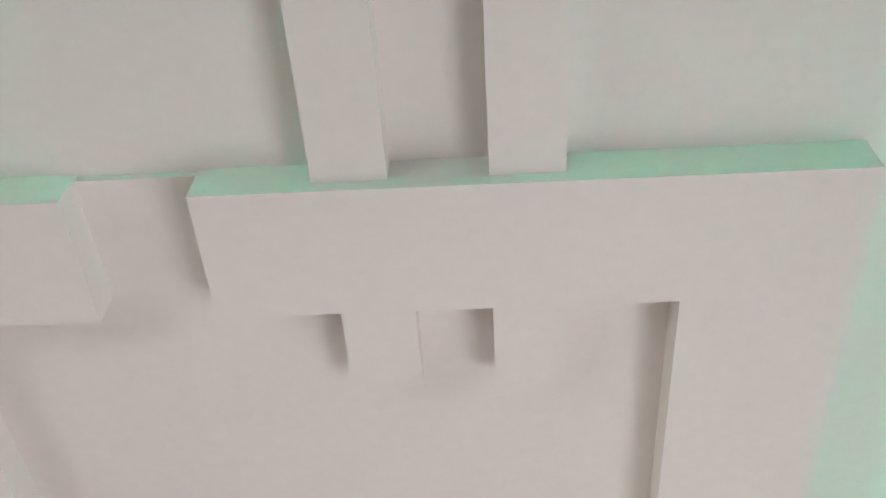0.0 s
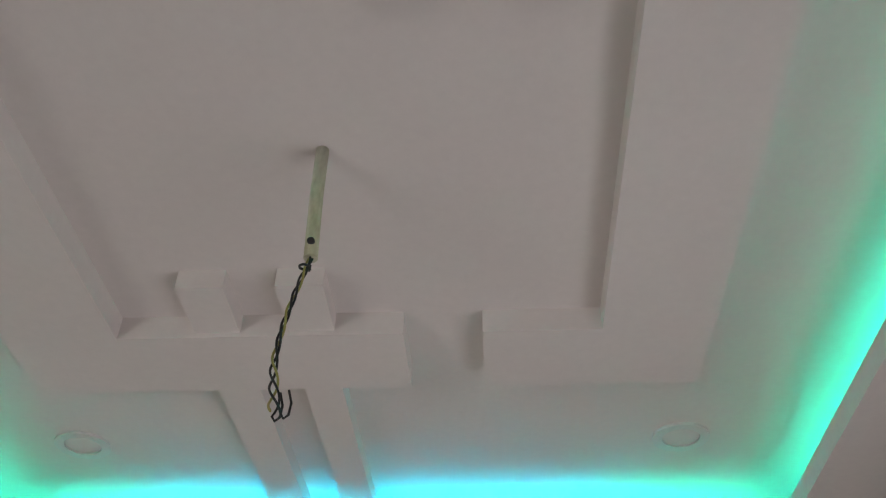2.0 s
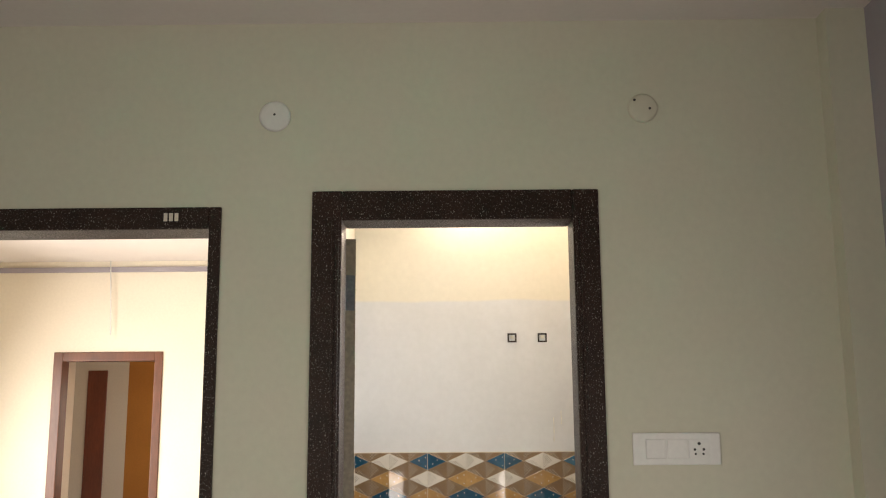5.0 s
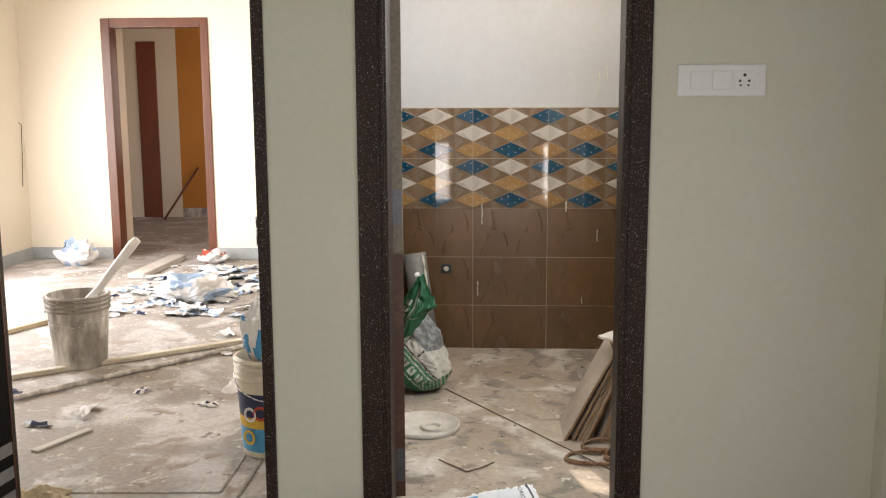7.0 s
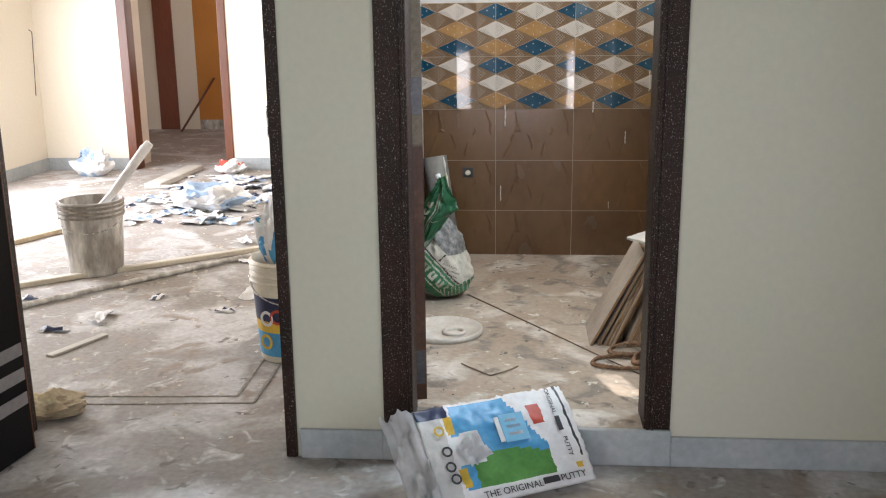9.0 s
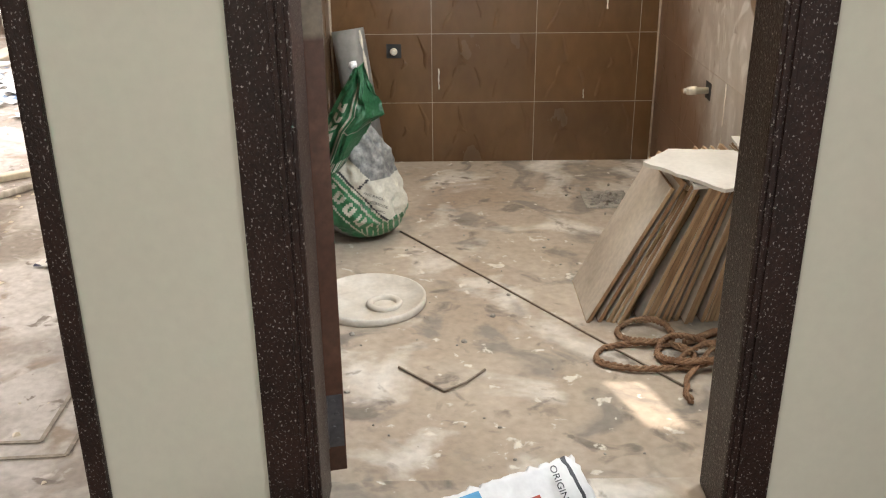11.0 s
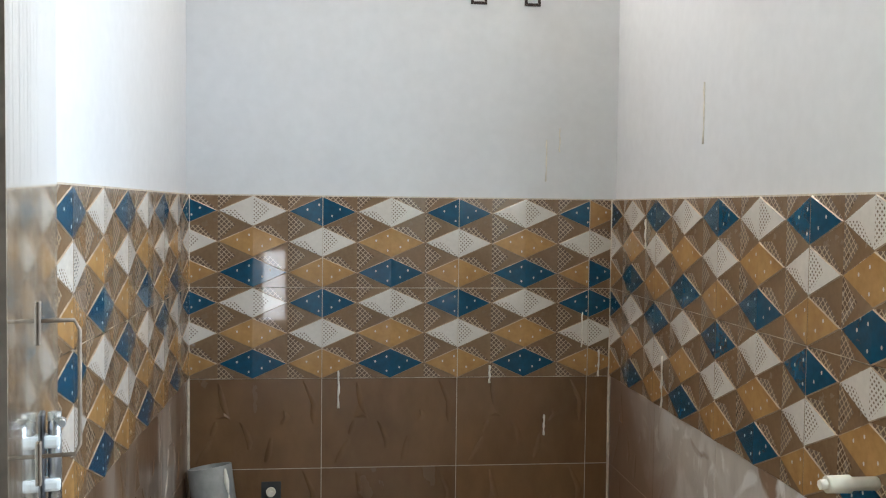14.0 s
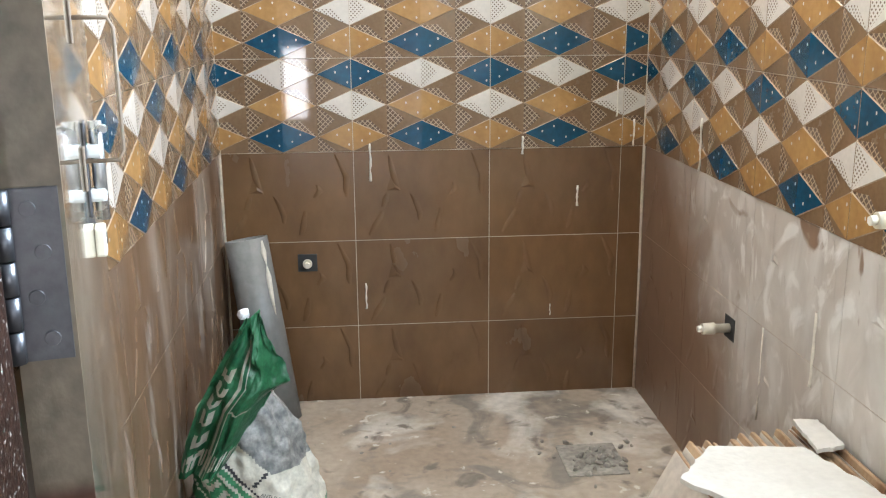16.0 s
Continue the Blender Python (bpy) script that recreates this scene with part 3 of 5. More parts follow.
def tile_wall(name, spans, place, label, brown=M_BROWN):
    """spans: (start, width, pattern shift) along the wall; place(start) gives the pose of a tile's lower corner."""
    holder = tagged(new(name), label, "tiled wall", kind="structure")
    made = {}
    for row in range(5):
        for s, w, sh in spans:
            turned = row == 4 and w < 0.1   # the narrow cut piece of the top course was laid upside down
            key = (row > 2, round(w, 3), round(sh, 3), turned)
            if key not in made:
                made[key] = decor_tile(w, TH, sh, turned) if row > 2 else brown_tile(w, TH, brown, sh)
            ob = new("decor_tile" if row > 2 else "brown_tile", made[key])
            ob.parent = holder
            ob.matrix_basis = place(s) @ Matrix.Translation((0, 0, row * TH))
    bm = bmesh.new()
    a, b = spans[0][0], spans[-1][0] + spans[-1][1]
    box(bm, 0, b - a, -0.0088, 0.001, 0.0, 1.503)
    for s, w, sh in spans[1:]:
        box(bm, s - a - 0.0011, s - a + 0.0011, -TT - 0.0062, -0.004, 0.902, 1.5)
    g = part("grout_bed", bm, M_GROUT, holder)
    g.matrix_basis = place(a)
    return holder
back = [(TX0, -0.0 - TX0, 0.45 + TX0), (0.0, 0.45, 0.0), (0.45, 0.445, 0.0), (0.895, TX1 - 0.895, 0.0)]
tile_wall("tiles_north", back, lambda s: pose(s, 0.011, 0), "brown glazed tiles under two courses of faceted lozenge tiles")
side = [(i * 0.45, min(0.45, 2.45 - i * 0.45), 0.0) for i in range(6)]
tile_wall("tiles_east", side, lambda s: pose(TX1 + 0.011, -s, 0, 0, 0, -90), "brown glazed tiles smeared with putty under faceted lozenge tiles", M_SMEAR)
side2 = [(0.0, 0.20, 0.25)] + [(0.20 + i * 0.45, 0.45, 0.0) for i in range(5)]
tile_wall("tiles_west", side2, lambda s: pose(TX0 - 0.011, -2.45 + s, 0, 0, 0, 90), "streaked brown glazed tiles under two courses of faceted lozenge tiles", M_STREAK)

def corner_joint(x, y):
    bm = bmesh.new()
    tube(bm, [(x, y, TF), (x + 0.001, y, 0.4), (x - 0.001, y, 0.8), (x, y, 1.2), (x, y, 1.5)], [0.006, 0.0045, 0.006, 0.005, 0.006], 6)
    structure("trim_corner_joint", bm, M_GROUT, "rough pale grout filling the tile corner", "trim")
corner_joint(TX0 + 0.003, -0.002)
corner_joint(TX1 - 0.003, -0.002)

# ---- more materials ----
M_LEAF = mat("dark_laminate", (0.007, 0.006, 0.006), (0.010, 0.008, 0.008), 3, 90, 0.2, 0.5, 0.06, 0.03, 120, spec=0.10)
# brown-to-light patches paint the metal's sheen into the gold
M_GOLD = mat("sheen_toned_gold", (0.40, 0.31, 0.19), (0.07, 0.045, 0.03), 2.6, 60, 0.1, 0.32, 0.06, 0.02, 90, metal=1.0, contrast=(0.38, 0.62))
M_LINE = mat("silver_inlay", (0.34, 0.34, 0.36), None, 6, 60, 0.1, 0.35, 0.05, 0.0, metal=0.8)
M_STEEL = mat("satin_steel", (0.55, 0.55, 0.55), (0.45, 0.45, 0.45), 20, 120, 0.12, 0.28, 0.08, 0.04, 150, metal=0.9)
M_EDGE = mat("brown_door_edge", (0.105, 0.045, 0.026), (0.16, 0.075, 0.045), 3.2, 60, 0.25, 0.35, 0.1, 0.1, 60, contrast=(0.48, 0.56), zsplit=(0.90, (0.23, 0.185, 0.13)))
# grained laminate; smeared reflections are put into the colour as pale streaks
M_GLOSSY = mat("reflection_streaked_laminate", (0.52, 0.47, 0.37), (0.20, 0.15, 0.10), 22, 70, 0.2, 0.08, 0.05, 0.42, 10, coat=1.0, coat_rough=0.05, contrast=(0.42, 0.6), stretch=(1.3, 1.3, 0.10))
# dull steel with the shade at the hinge put into its colour
M_HINGE = mat("shaded_dull_steel", (0.16, 0.16, 0.17), (0.11, 0.11, 0.12), 20, 120, 0.15, 0.42, 0.08, 0.05, 150, metal=0.85)
M_CLOTH = mat("cement_stained_cloth", (0.48, 0.40, 0.27), (0.36, 0.28, 0.18), 9, 60, 0.2, 0.9, 0.05, 0.3, 60)
M_PLASTIC = mat("white_plastic", (0.72, 0.72, 0.70), (0.66, 0.66, 0.64), 5, 60, 0.04, 0.3, 0.05, 0.02, 90)
M_SOCKET = mat("dark_slot", (0.03, 0.03, 0.03), None, 10, 60, 0.1, 0.6, 0.1, 0)
M_DUSTY = mat("putty_caked_plastic", (0.66, 0.64, 0.61), (0.27, 0.245, 0.22), 9, 45, 0.25, 0.75, 0.1, 0.3, 50, contrast=(0.4, 0.6), stretch=(1, 1, 0.35))
M_CAKE = mat("grey_caked_rib", (0.34, 0.31, 0.28), (0.20, 0.175, 0.15), 9, 60, 0.25, 0.85, 0.1, 0.4, 60)
M_CREAMPL = mat("cream_plastic", (0.66, 0.60, 0.48), (0.58, 0.52, 0.42), 5, 50, 0.08, 0.4, 0.1, 0.05, 60)
M_DLID = mat("dusty_white_plastic", (0.64, 0.60, 0.54), (0.50, 0.44, 0.37), 9, 60, 0.1, 0.5, 0.1, 0.1, 60)
M_WBLUE = mat("faded_blue_print", (0.22, 0.34, 0.52), (0.40, 0.48, 0.58), 12, 60, 0.1, 0.5, 0.1, 0.1, 60)
M_NAVY = mat("navy_print", (0.015, 0.025, 0.075), None, 8, 70, 0.2, 0.4, 0.1, 0.05, 80)
M_SKYB = mat("sky_blue_print", (0.05, 0.25, 0.48), (0.10, 0.38, 0.62), 6, 70, 0.12, 0.4, 0.1, 0.05, 80)
M_LSKY = mat("pale_sky_print", (0.16, 0.42, 0.62), (0.22, 0.48, 0.66), 6, 70, 0.12, 0.4, 0.1, 0.05, 80)
M_YELL = mat("yellow_print", (0.62, 0.40, 0.04), None, 8, 70, 0.12, 0.4, 0.1, 0.05, 80)
M_GREEN = mat("green_woven_plastic", (0.016, 0.115, 0.045), (0.05, 0.22, 0.10), 9, 120, 0.25, 0.35, 0.1, 0.3, 70)
M_PGREEN = mat("leaf_green_print", (0.06, 0.20, 0.04), (0.10, 0.28, 0.06), 6, 70, 0.15, 0.4, 0.1, 0.05, 80)
M_SACK = mat("off_white_woven_plastic", (0.58, 0.55, 0.47), (0.44, 0.41, 0.34), 9, 120, 0.15, 0.5, 0.1, 0.3, 80)
M_GREYP = mat("grey_photo_print", (0.10, 0.10, 0.10), (0.30, 0.29, 0.27), 40, 120, 0.3, 0.5, 0.1, 0.2, 80)
M_PAPER = mat("white_paper", (0.72, 0.71, 0.70), (0.62, 0.62, 0.63), 8, 60, 0.08, 0.6, 0.1, 0.2, 40)
M_GPAPER = mat("grey_paper", (0.52, 0.51, 0.49), (0.44, 0.43, 0.41), 8, 60, 0.08, 0.6, 0.1, 0.2, 40)
M_RED = mat("red_print", (0.45, 0.05, 0.02), None, 8, 70, 0.2, 0.5, 0.1, 0.05, 80)
M_INK = mat("black_ink", (0.03, 0.03, 0.035), None, 8, 70, 0.1, 0.5, 0.1, 0)
M_PIPE = mat("grey_pvc", (0.16, 0.157, 0.152), (0.22, 0.215, 0.205), 4, 40, 0.15, 0.45, 0.1, 0.1, 50)
M_JUTE = mat("brown_jute", (0.17, 0.085, 0.045), (0.30, 0.175, 0.10), 30, 160, 0.3, 0.9, 0.05, 0.5, 200)
M_TEDGE = mat("tile_edge_brown", (0.17, 0.088, 0.042), (0.40, 0.275, 0.165), 9, 60, 0.25, 0.75, 0.1, 0.2, 90, rand=0.25, stretch=(1, 1, 0.25))
M_TFACE = mat("dusty_tile_face", (0.52, 0.46, 0.39), (0.37, 0.305, 0.245), 5, 50, 0.15, 0.45, 0.1, 0.1, 60)
M_GYP = mat("white_gypsum_board", (0.53, 0.50, 0.455), (0.44, 0.405, 0.36), 5, 60, 0.06, 0.8, 0.05, 0.15, 60)
M_WOOD = mat("pale_timber", (0.56, 0.47, 0.33), (0.44, 0.35, 0.23), 6, 50, 0.15, 0.7, 0.1, 0.15, 60, stretch=(1, 0.2, 1))
M_PVCW = mat("cream_conduit_plastic", (0.60, 0.55, 0.45), (0.46, 0.41, 0.33), 5, 60, 0.12, 0.5, 0.1, 0.1, 60)
M_ORANGE = mat("orange_wall_paint", (0.58, 0.24, 0.045), (0.52, 0.21, 0.04), 2, 40, 0.05, 0.6, 0.1, 0.03, 100)
M_REDDOOR = mat("red_brown_door", (0.22, 0.055, 0.022), (0.16, 0.04, 0.016), 4, 50, 0.15, 0.35, 0.1, 0.05, 60, stretch=(1, 1, 0.2))
M_ROD = mat("dark_rusty_wire", (0.20, 0.15, 0.11), None, 20, 90, 0.3, 0.7, 0.1, 0.1, 90, metal=0.0)
M_YROD = mat("painted_fan_rod", (0.42, 0.40, 0.24), (0.60, 0.58, 0.50), 12, 90, 0.2, 0.5, 0.1, 0.15, 90, stretch=(1, 1, 0.4))
M_WBLACK = mat("black_cable", (0.015, 0.015, 0.015), None, 20, 90, 0.1, 0.45, 0.1, 0)
M_WYEL = mat("yellow_cable", (0.38, 0.34, 0.10), None, 20, 90, 0.1, 0.45, 0.1, 0)
M_RUBBLE = mat("grey_rubble", (0.20, 0.18, 0.155), (0.32, 0.29, 0.25), 20, 60, 0.3, 0.9, 0.05, 0.5, 60, rand=0.2)
M_DRIP = mat("dried_putty", (0.74, 0.68, 0.58), None, 20, 90, 0.1, 0.8, 0.05, 0.2, 90)
M_DRYBROWN = mat("dry_board", (0.30, 0.19, 0.095), (0.19, 0.105, 0.045), 9, 60, 0.2, 0.8, 0.1, 0.2, 60)


def words(text, size, material, parent, m, name="lettering", depth=0.0004):
    c = bpy.data.curves.new(name, "FONT")
    c.body, c.size, c.extrude, c.align_x = text, size, depth, "LEFT"
    c.materials.append(material)
    ob = new(name, c)
    ob.parent = parent
    ob.matrix_basis = m
    return ob


def disc_plate(bm, r, t, sides=28, m=None):
    n0 = len(bm.verts)
    lathe(bm, [(r * 0.94, 0), (r, t * 0.4), (r, t * 0.7), (r * 0.94, t)], sides)
    bm.verts.ensure_lookup_table()
    if m is not None:
        for v in bm.verts[n0:]:
            v.co = m @ v.co


def ring_plate(bm, ro, ri, off, t, m, sides=48):
    """A flat ring whose hole sits off-centre; local z is its thickness."""
    vs = []
    for z in (0, t):
        for r, o in ((ro, (0, 0)), (ri, off)):
            vs.append([bm.verts.new(m @ Vector((o[0] + r * math.cos(a), o[1] + r * math.sin(a), z))) for a in (2 * math.pi * k / sides for k in range(sides))])
    lo, li, uo, ui = vs
    for k in range(sides):
        j = (k + 1) % sides
        bm.faces.new((uo[k], uo[j], ui[j], ui[k]))
        bm.faces.new((lo[j], lo[k], li[k], li[j]))
        bm.faces.new((lo[k], lo[j], uo[j], uo[k]))
        bm.faces.new((li[j], li[k], ui[k], ui[j]))


# ---- skirtings ----
def skirting(name, x0, x1, y0, y1, z0, h):
    bm = bmesh.new()
    box(bm, x0, x1, y0, y1, z0, z0 + h)
    bevel(bm, 0.003, 1)
    structure(name, bm, M_SKIRT, "grey marble skirting along the wall base", "skirting")
skirting("baseboard_hall_middle", A1 + 0.012, B0 - 0.004, DW0 - 0.016, DW0, G, 0.105)
skirting("baseboard_hall_threshold", B0 - 0.004, B1 + 0.004, DW0 - 0.016, DW0 + 0.004, G, 0.128)
skirting("baseboard_hall_east", B1 + 0.004, 1.384, DW0 - 0.016, DW0, G, 0.105)
skirting("baseboard_pier_side", 1.384, 1.40, -2.68, DW0, G, 0.105)
skirting("baseboard_pier_front", 1.384, 1.53, -2.696, -2.68, G, 0.105)
skirting("baseboard_room_north_west", -4.59, -3.75, 3.585, 3.6, G, 0.12)
skirting("baseboard_room_north_east", -2.68, -0.6, 3.585, 3.6, G, 0.12)
skirting("baseboard_room_west", -4.6, -4.585, 2.2, 3.585, G, 0.12)
bm = bmesh.new()
box(bm, B0, B1, DW0 + 0.004, DW1, G, 0.098)
structure("threshold_wet_room", bm, M_TFLOOR, "raised cement threshold under the wet-room doorway", "threshold")

# ---- ceiling fittings ----
def downlight(x, y):
    d = thing("downlight", "round white unlit downlight set flush in the ceiling", "downlight", pose(x, y, UPPER), "ceiling downlights")
    bm = bmesh.new()
    ring_plate(bm, 0.078, 0.052, (0, 0), 0.008, pose(0, 0, -0.008))
    part("rim", bm, M_PLASTIC, d)
    bm = bmesh.new()
    lathe(bm, [(0.052, -0.001), (0.050, -0.004), (0.03, -0.006), (0.001, -0.0065)], 28)
    part("diffuser", bm, M_WHITE, d)
    return d
d1 = downlight(0.632, -3.395)
copy_thing(d1, pose(-1.058, -3.40, UPPER))
copy_thing(d1, pose(0.632, -5.72, UPPER))
copy_thing(d1, pose(-1.058, -5.72, UPPER))

rod = thing("fan_rod", "bare pale fan down-rod with twisted cables hanging from it", "fan rod", pose(-0.186, -4.55, UPPER))
bm = bmesh.new()
tube(bm, [(0, 0, 0.0), (0, 0, -0.13), (0.004, 0, -0.27)], 0.0125, 14)
part("pipe", bm, M_YROD, rod)
bm = bmesh.new()
lathe(bm, [(0.018, 0), (0.018, -0.002), (0.0125, -0.005)], 20)
part("ceiling_cup", bm, M_WHITE, rod)
bm = bmesh.new()
tube(bm, [(0.004, -0.017, -0.243), (0.004, 0.017, -0.243)], 0.0065, 10)
part("bolt_hole", bm, M_SOCKET, rod)
for k, (m_, ph) in enumerate(((M_WBLACK, 0.0), (M_WYEL, 2.1), (M_WBLACK, 4.2))):
    pts = []
    for i in range(46):
        s = i / 45
        x = 0.006 - 0.036 * math.sin(min(s * 1.35, 1) * math.pi / 2) + 0.045 * max(0, s - 0.72)
        z = -0.262 - 0.31 * s
        w = 0.0034 + (0.006 * max(0, s - 0.62) / 0.38)
        pts.append((x + w * math.cos(ph + s * 21), w * math.sin(ph + s * 21) - 0.01 * s, z))
    if k != 1:
        e = pts[-1]
        pts += [(e[0] + 0.005, e[1], e[2] - 0.008), (e[0] + 0.012, e[1], e[2] - 0.002), (e[0] + 0.014, e[1], e[2] + 0.018), (e[0] + 0.008, e[1], e[2] + 0.04)]
    bm = bmesh.new()
    tube(bm, pts, 0.0021, 6)
    part("cable", bm, m_, rod)
bm = bmesh.new()
tube(bm, [(-0.004 + 0.009 * math.cos(a), 0.009 * math.sin(a), -0.285 - 0.001 * a) for a in (0.5 * k for k in range(15))], 0.0024, 6)
part("cable_knot", bm, M_WBLACK, rod)

# ---- fittings on the door wall ----
def wall_rose(x, z, r, label, screws, m_=M_PLASTIC):
    t = thing("wall_box_cover", label, "cover plate", pose(x, DW0, z, 90))
    bm = bmesh.new()
    lathe(bm, [(r, 0.0), (r, 0.004), (r * 0.86, 0.010), (r * 0.3, 0.012), (0.002, 0.012)], 32)
    part("cover", bm, m_, t)
    for sx, sz in screws:
        bm = bmesh.new()
        disc_plate(bm, 0.0045, 0.004, 10, Matrix.Translation((sx, sz, 0.0095)))
        part("screw", bm, M_SOCKET, t)
wall_rose(-0.443, 2.705, 0.053, "round white plastic ceiling rose plate screwed to the wall", [(0.0, 0.004)])
wall_rose(0.795, 2.722, 0.05, "round painted-over junction box cover flush with the wall", [(-0.028, 0.026), (0.022, -0.004)], M_HALL)

sw = thing("switch_plate", "white plastic switch plate with two switches and a socket", "switch plate", pose(0.714, DW0, 1.55, 90))
bm = bmesh.new()
box(bm, 0, 0.276, 0, 0.10, 0, 0.008)
bevel(bm, 0.004)
part("plate", bm, M_PLASTIC, sw)
for x0 in (0.040, 0.108):
    bm = bmesh.new()
    box(bm, x0, x0 + 0.062, 0.02, 0.08, 0.0075, 0.0125)
    bevel(bm, 0.0025)
    part("switch", bm, M_PLASTIC, sw)
bm = bmesh.new()
box(bm, 0.176, 0.240, 0.02, 0.08, 0.0075, 0.0105)
bevel(bm, 0.002)
sock = part("socket", bm, M_PLASTIC, sw)
bm = bmesh.new()
for x, y, r in ((0.208, 0.066, 0.0052), (0.194, 0.048, 0.0042), (0.222, 0.048, 0.0042), (0.196, 0.034, 0.0036), (0.220, 0.034, 0.0036)):
    disc_plate(bm, r, 0.002, 10, Matrix.Translation((x, y, 0.0098)))
part("socket_hole", bm, M_SOCKET, sock)

for x in (0.509, 0.690):
    o = thing("outlet_box", "small square open metal outlet box in the putty wall", "outlet box", pose(x, 0.012, 2.17, 90), "outlet boxes")
    bm = bmesh.new()
    for a in ((-0.027, 0.027, -0.027, -0.018), (-0.027, 0.027, 0.018, 0.027), (-0.027, -0.018, -0.018, 0.018), (0.018, 0.027, -0.018, 0.018)):
        box(bm, a[0], a[1], a[2], a[3], 0, 0.006)
    part("rim", bm, M_FRAME, o)
    bm = bmesh.new()
    box(bm, -0.010, 0.010, -0.004, 0.014, 0.001, 0.004)
    bevel(bm, 0.0015, 1)
    part("putty_plug", bm, M_DRIP, o)

# ---- dark ring-patterned door leaf, hinged on the room side frame, open into the hall ----
leaf = thing("door_leaf", "open dark laminate door with gold rings and silver lines", "door", pose(-1.576, -2.610, G + 0.01, 0, 0, -98.3))
LW, LH, LT = 0.90, 2.315, 0.036
bm = bmesh.new()
box(bm, 0, LW, 0, LT, 0, LH)
bevel(bm, 0.003, 1)
part("panel", bm, M_LEAF, leaf)
bm = bmesh.new()
box(bm, -0.004, 0.0, -0.0, LT, 0.0, LH)
part("edge_lipping", bm, M_REDFRAME, leaf, "red-brown door edge")
FACE = LT
def on_leaf(u, v, d=0.0):
    """Flat face of the leaf: u from the hinge, v up."""
    return Matrix.Translation((u, FACE + d, v)) @ Matrix(((1, 0, 0, 0), (0, 0, 1, 0), (0, 1, 0, 0), (0, 0, 0, 1)))
for v, off in ((0.612, (-0.022, -0.040)), (1.138, (0.034, 0.020)), (1.662, (-0.020, -0.020))):
    bm = bmesh.new()
    ring_plate(bm, 0.184, 0.119, off, 0.0025, on_leaf(0.502, v))
    part("gold_ring", bm, M_GOLD, leaf)
for u0, u1, v0, v1 in ((0.270, 0.278, 0.405, 2.24), (0.720, 0.728, 0.405, 2.24), (0.270, 0.728, 0.397, 0.405), (0.270, 0.728, 2.24, 2.248)):
    bm = bmesh.new()
    box(bm, u0, u1, FACE, FACE + 0.002, v0, v1)
    part("silver_line", bm, M_LINE, leaf)
for v in (0.350, 0.262, 0.174):
    bm = bmesh.new()
    box(bm, 0.008, 0.205, FACE, FACE + 0.002, v, v + 0.044)
    part("silver_bar", bm, M_LINE, leaf)
bm = bmesh.new()
box(bm, 0.752, 0.790, FACE, FACE + 0.008, 0.935, 1.098)
bevel(bm, 0.003)
hp = part("handle_plate", bm, M_STEEL, leaf)
bm = bmesh.new()
tube(bm, [(0.771, FACE, 1.06), (0.771, FACE + 0.042, 1.06)], 0.009, 12)
tube(bm, [(0.80, FACE + 0.042, 1.058), (0.73, FACE + 0.046, 1.061), (0.665, FACE + 0.043, 1.065)], [0.009, 0.0085, 0.007], 12)
part("lever", bm, M_STEEL, hp)
bm = bmesh.new()
box(bm, 0.767, 0.775, FACE + 0.0075, FACE + 0.0092, 0.955, 0.985)
part("keyhole", bm, M_SOCKET, hp)
bm = bmesh.new()
tube(bm, [(0.468, FACE + 0.001, 0.43), (0.462, FACE + 0.001, 0.49), (0.463, FACE + 0.001, 0.53)], 0.0022, 6)
part("putty_streak", bm, M_DRIP, leaf)

# striking plates on the frame of the room door
bm = bmesh.new()
box(bm, A1 - 0.049, A1 - 0.044, DW0 + 0.01, DW0 + 0.045, 1.06, 1.16)
bevel(bm, 0.0015, 1)
tagged(part("strike_plate", bm, M_STEEL), "small steel strike plate screwed to the dark door jamb", "strike plate")
bm = bmesh.new()
for k in range(3):
    box(bm, -0.80 + k * 0.018, -0.788 + k * 0.018, DW0 - 0.0145, DW0 - 0.011, 2.345, 2.372)
tagged(part("paint_dab", bm, M_DRIP), "three pale putty dabs on the dark door head", "putty dab")

# ---- wet-room door leaf, open inwards against the side wall ----
wl_ = thing("wet_room_door", "open glossy door leaf with brown edge seen end-on", "door", pose(-0.186, -2.425, 0.115, 0, 0, 103.0))
bm = bmesh.new()
box(bm, 0.0, 0.70, 0.0, 0.036, 0, 2.2)
bevel(bm, 0.002, 1)
part("panel", bm, M_GLOSSY, wl_)
bm = bmesh.new()
box(bm, -0.003, 0.0, -0.002, 0.038, 0, 2.2)
part("edge_lipping", bm, M_EDGE, wl_, "brown painted door edge with bare patches")
def hinge(z):
    bm = bmesh.new()
    box(bm, -0.006, -0.003, 0.001, 0.033, 0, 0.122)
    h = part("hinge", bm, M_HINGE, wl_, "dull steel butt hinge")
    h.matrix_basis = Matrix.Translation((0, 0, z))
    for i in range(5):
        bm = bmesh.new()
        tube(bm, [(-0.008, 0.038, 0.0005 + i * 0.0245), (-0.008, 0.038, 0.0235 + i * 0.0245)], 0.0065, 12)
        part("knuckle", bm, M_HINGE, h)
    for i, zz in enumerate((0.016, 0.046, 0.078, 0.108)):
        bm = bmesh.new()
        disc_plate(bm, 0.0055, 0.0022, 14, Matrix.Translation((-0.006, 0.014 + 0.007 * (i % 2), zz)) @ pose(0, 0, 0, 0, -90, 0))
        part("screw", bm, M_HINGE, h)
    return h
for z in (0.06, 1.0, 1.95):
    hinge(z)
def leaf_pose(u, v, d=0.0):
    return pose(-0.186, -2.425, 0.115, 0, 0, 103.0) @ Matrix.Translation((u, -d, v))
